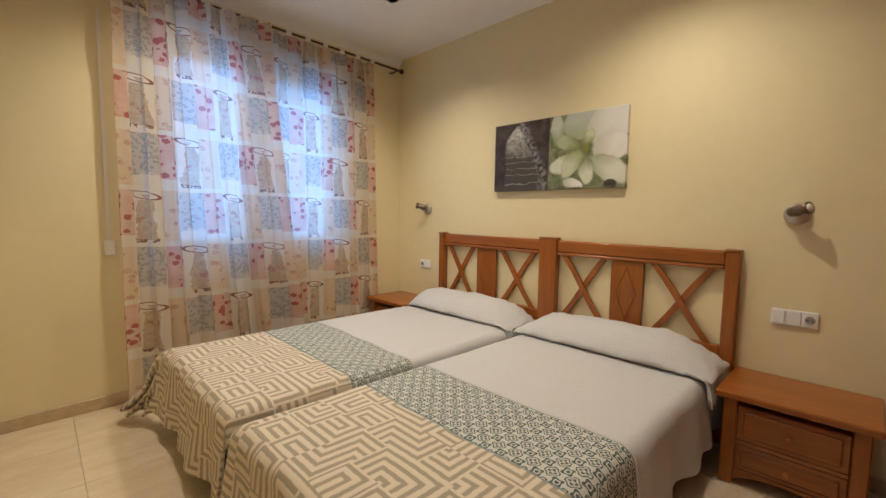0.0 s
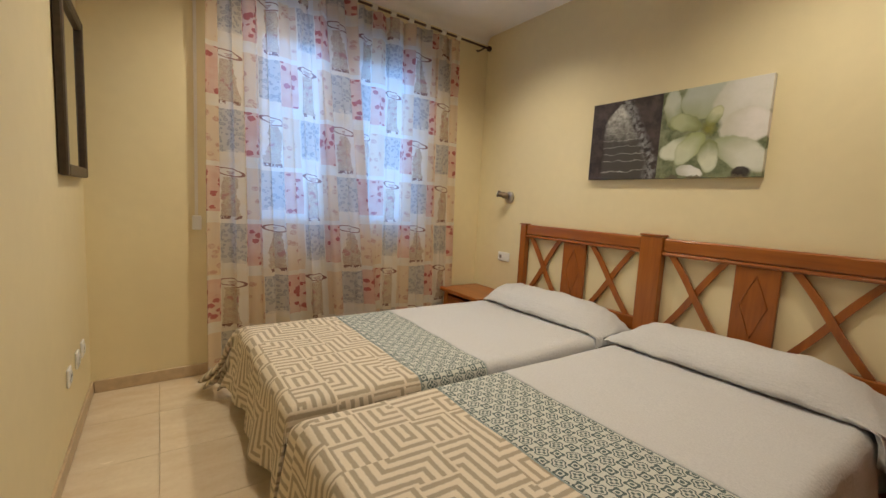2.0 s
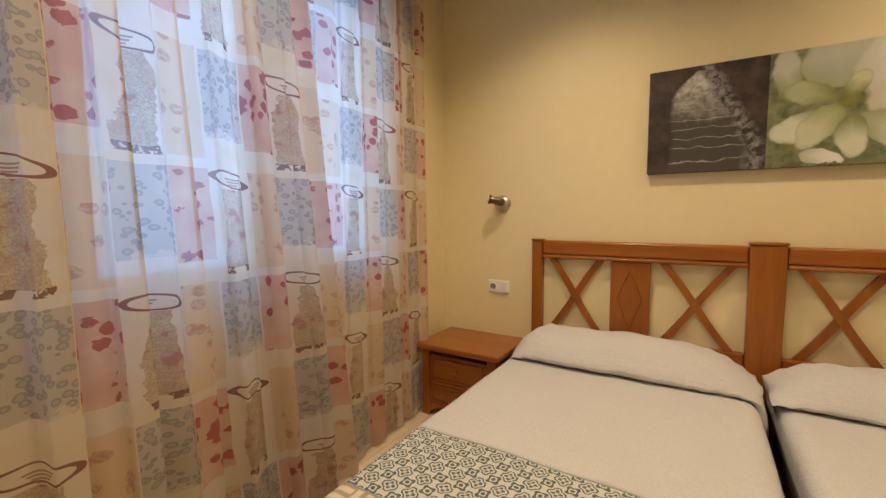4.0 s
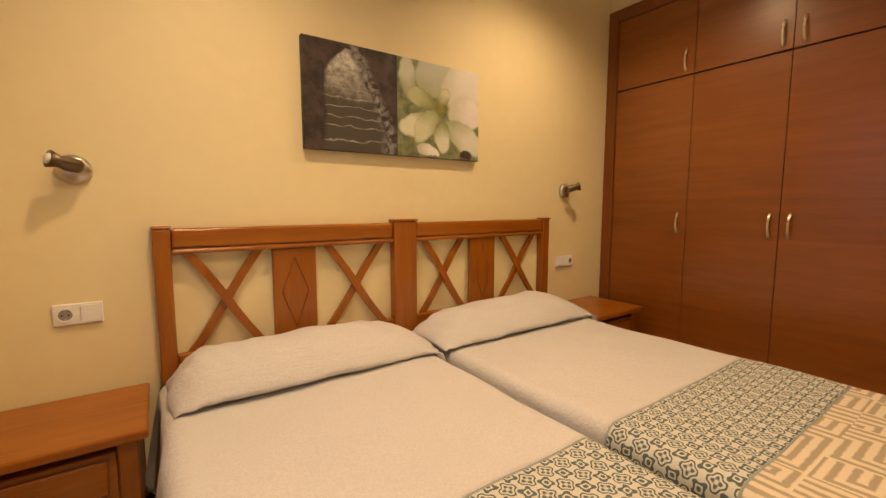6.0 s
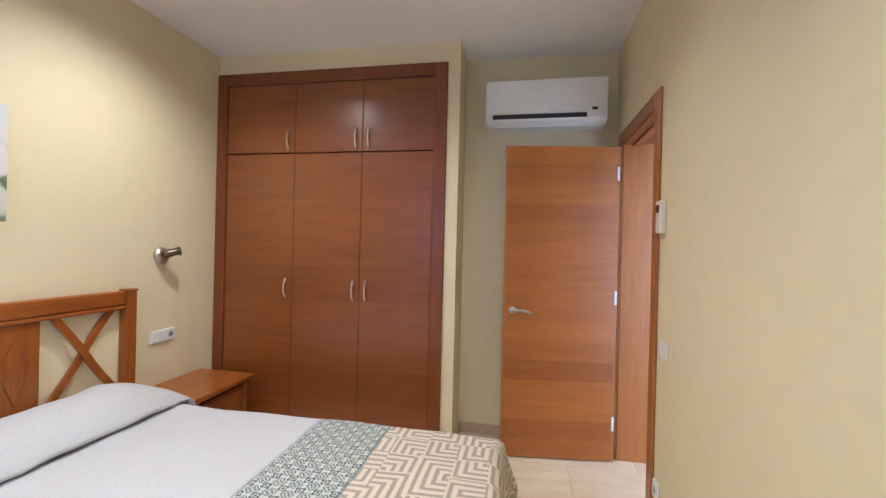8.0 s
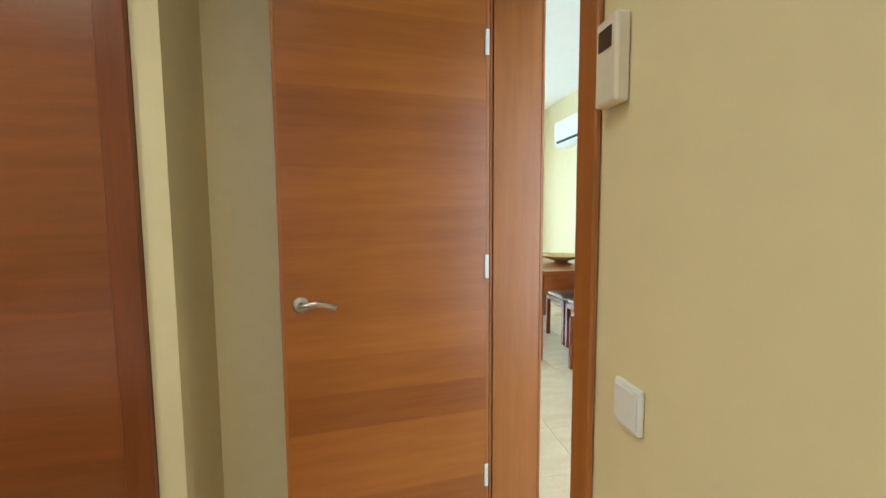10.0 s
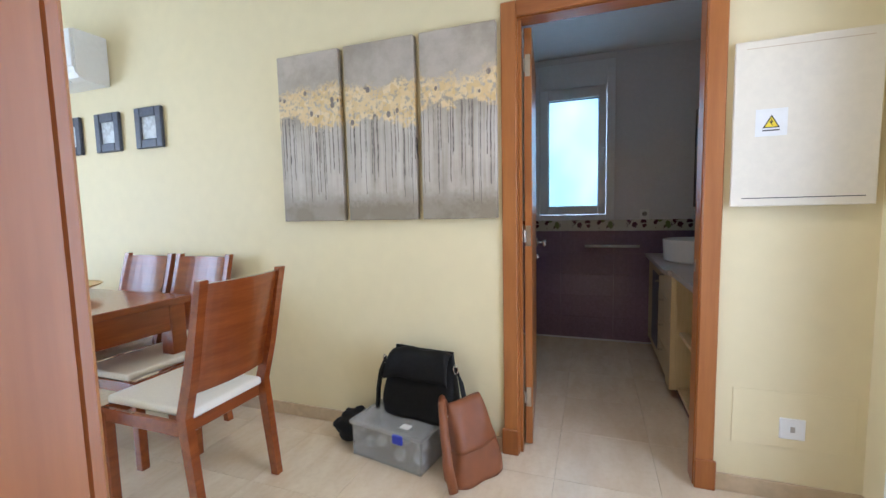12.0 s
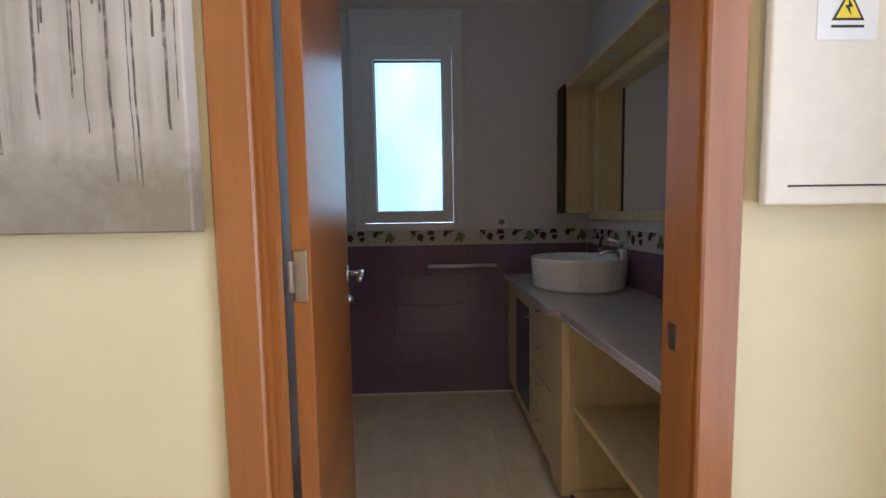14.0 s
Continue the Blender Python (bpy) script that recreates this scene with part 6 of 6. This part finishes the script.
part("plinth", vb((2.40, -6.85, 0.0), (2.80, -4.98, 0.07)), PURPLE, van)
part("carcass", vb((2.355, -6.85, 0.071), (2.84, -5.72, 0.785)), MAPLE, van)
d = part("door", vb((2.841, -6.62, 0.09), (2.862, -6.215, 0.775), 0.003), MAPLE, van)
part("frosted_panel", vb((2.8622, -6.57, 0.15), (2.866, -6.265, 0.715)), SLATE, d, "bluish frosted glass panel")
bm = bmesh.new()
tube(bm, [(2.862 - 2.335, -6.24 + 5.9, 0.66), (2.892 - 2.335, -6.24 + 5.9, 0.66)], 0.007, 8)
part("knob", bm, CHROME, d)
part("filler", vb((2.841, -6.84, 0.09), (2.860, -6.625, 0.775)), MAPLE, van)
for k in range(4):
    z = 0.09 + 0.172 * k
    d = part("drawer", vb((2.841, -6.21, z), (2.862, -5.86, z + 0.168), 0.003), MAPLE, van)
    bm = bmesh.new()
    tube(bm, [(2.862 - 2.335, -6.035 + 5.9, z + 0.13), (2.888 - 2.335, -6.035 + 5.9, z + 0.13)], 0.007, 8)
    part("knob", bm, CHROME, d)
part("post", vb((2.835, -5.855, 0.071), (2.868, -5.715, 0.785)), MAPLE, van)
part("end_panel", vb((2.355, -5.02, 0.071), (2.83, -4.985, 0.785)), MAPLE, van)
part("back_panel", vb((2.349, -5.714, 0.071), (2.362, -5.021, 0.785)), MAPLE, van)
for z in (0.071, 0.425):
    part("shelf", vb((2.363, -5.714, z), (2.82, -5.021, z + 0.022)), MAPLE, van)
bm = bmesh.new()
outline = [(2.30, -6.85), (2.85, -6.85), (2.858, -5.84), (2.842, -5.79), (2.815, -5.775), (2.815, -4.97), (2.30, -4.97)]
prism(bm, outline, "z", 0.768, 0.800)
bmesh.ops.bevel(bm, geom=bm.edges[:], offset=0.004, segments=1, affect="EDGES")
solid("countertop", bm, GREYSTONE, "speckled grey-beige stone vanity countertop", "countertop")

bm = bmesh.new()
lathe(bm, [(0.222, 0.0), (0.232, 0.01), (0.242, 0.15), (0.240, 0.158), (0.230, 0.158), (0.224, 0.15), (0.21, 0.05), (0.06, 0.02)], (2.555, -6.31, 0.8005), 40)
solid("washbasin", bm, CERAMIC, "round white ceramic countertop washbasin", "washbasin", smooth=False)
tap = thing("tap", "chrome single-lever basin tap", "tap", (2.365, -6.22, 0.8005))
bm = bmesh.new()
tube(bm, [(0, 0, 0), (0, 0, 0.20)], [0.024, 0.022], 16)
part("body", bm, CHROME, tap, smooth=True)
bm = bmesh.new()
tube(bm, [(0.01, 0, 0.17), (0.07, 0, 0.185), (0.12, 0, 0.17)], [0.016, 0.014, 0.012], 12)
part("spout", bm, CHROME, tap, smooth=True)
bm = bmesh.new()
tube(bm, [(0, 0, 0.201), (0.0, 0, 0.225), (0.03, 0.0, 0.24), (0.075, 0, 0.25)], [0.02, 0.018, 0.009, 0.007], 10)
part("lever", bm, CHROME, tap, smooth=True)
sd = thing("soap_dispenser", "clear soap bottle with a black pump", "soap dispenser", (2.35, -6.52, 0.8005))
bm = bmesh.new()
lathe(bm, [(0.032, 0), (0.034, 0.02), (0.034, 0.14), (0.016, 0.17), (0.014, 0.185)], (0, 0, 0), 20)
part("bottle", bm, CLEARP, sd, smooth=True)
bm = bmesh.new()
tube(bm, [(0, 0, 0.186), (0, 0, 0.235), (0.01, 0, 0.245), (0.05, 0, 0.24)], [0.012, 0.006, 0.008, 0.006], 10)
part("pump", bm, BLACK, sd, "black pump head")

wc = thing("wall_cabinet", "pale maple bathroom wall cabinet with a dark glass door", "bathroom cabinet", (HX, -6.785, 1.185))
part("body", boxm((0.01, -0.066, 0), (0.190, 0.066, 0.775), 0.003), MAPLE, wc)
part("door", boxm((0.193, -0.066, 0), (0.209, 0.062, 0.775), 0.002), DARKFRAME, wc, "dark glass cabinet door")
mu = thing("bathroom_mirror", "large wall mirror in a pale maple frame with an unlit pelmet", "mirror", (HX, -5.85, 1.14))
part("mirror_glass", boxm((0.011, -0.81, 0.05), (0.02, 0.70, 0.74)), MIRROR, mu)
bm = bmesh.new()
for lo, hi in (((0.01, -0.865, 0), (0.04, -0.81, 0.79)), ((0.01, 0.70, 0), (0.04, 0.755, 0.79)), ((0.01, -0.81, 0), (0.04, 0.70, 0.05)), ((0.01, -0.81, 0.74), (0.04, 0.70, 0.79))):
    box(bm, lo, hi, 0.002)
part("frame", bm, MAPLE, mu)
part("pelmet", boxm((0.01, -0.865, 0.792), (0.20, 0.755, 0.82), 0.003), MAPLE, mu)
for y in (-0.35, 0.1, 0.5):
    bm = bmesh.new()
    lathe(bm, [(0.03, -0.006), (0.03, -0.001)], (0.15, y, 0.791), 16)
    part("pelmet_spot", bm, STEEL, mu)

# ---- pieces: wall and floor tiles ----
def shared(name, bm, mat):
    return mesh_of(name, bm, mat)


def pieces(name, me, parent, places):
    for x, y, z, rz in places:
        ob = new(name, me)
        ob.parent = parent
        ob.matrix_world = pose(x, y, z, 0, 0, rz)


south_b = bpy.data.objects["wall_south_bathroom"]
west_b = bpy.data.objects["wall_west_bathroom"]
plum = shared("plum_tile", boxm((0.0004, 0, 0.0004), (0.4496, 0.008, 0.1946), 0.001), PURPLE)
bord = shared("border_tile", boxm((0.0015, 0, 0.001), (0.4485, 0.009, 0.094), 0.0015), BORDER)
xs = [4.0 - 0.45 * (k + 1) for k in range(3)]
pieces("plum_tile", plum, south_b, [(x, BY + 0.0, 0.018 + 0.195 * r, 0) for x in xs for r in range(5)])
pieces("border_tile", bord, south_b, [(x, BY, 0.993, 0) for x in xs])
last = shared("plum_tile_cut", boxm((0.0004, 0, 0.0004), (0.345, 0.008, 0.1946), 0.001), PURPLE)
lastb = shared("border_tile_cut", boxm((0.0015, 0, 0.001), (0.345, 0.009, 0.094), 0.0015), BORDER)
pieces("plum_tile", last, south_b, [(2.304, BY, 0.018 + 0.195 * r, 0) for r in range(5)])
pieces("border_tile", lastb, south_b, [(2.304, BY, 0.993, 0)])
ys = [-6.845 + 0.45 * k for k in range(4)]
pieces("plum_tile", plum, west_b, [(HX, y + 0.45, 0.018 + 0.195 * r, -90) for y in ys for r in range(5)])
pieces("border_tile", bord, west_b, [(HX, y + 0.45, 0.993, -90) for y in ys])

T = 0.43
tile_me = shared("floor_tile", boxm((-T / 2 + 0.0008, -T / 2 + 0.0008, -0.005), (T / 2 - 0.0008, T / 2 - 0.0008, 0.0), 0.0008), TILE)


def indoors(x, y):
    return (-0.35 < x < 4.1 and -3.0 < y < 0.2) or (2.1 < x < 7.6 and -5.1 < y < -2.9) or (2.2 < x < 4.1 and -7.0 < y < -4.9) or (4.2 < x < 7.6 and -3.5 < y < -2.2)


spots = []
for ix in range(-9, 11):
    for iy in range(-12, 8):
        x, y = 3.427 + T * (ix + 0.5), -2.58 + T * (iy + 0.5)
        if indoors(x, y):
            spots.append((x, y, 0.0, 0))
pieces("tile", tile_me, floor, spots)
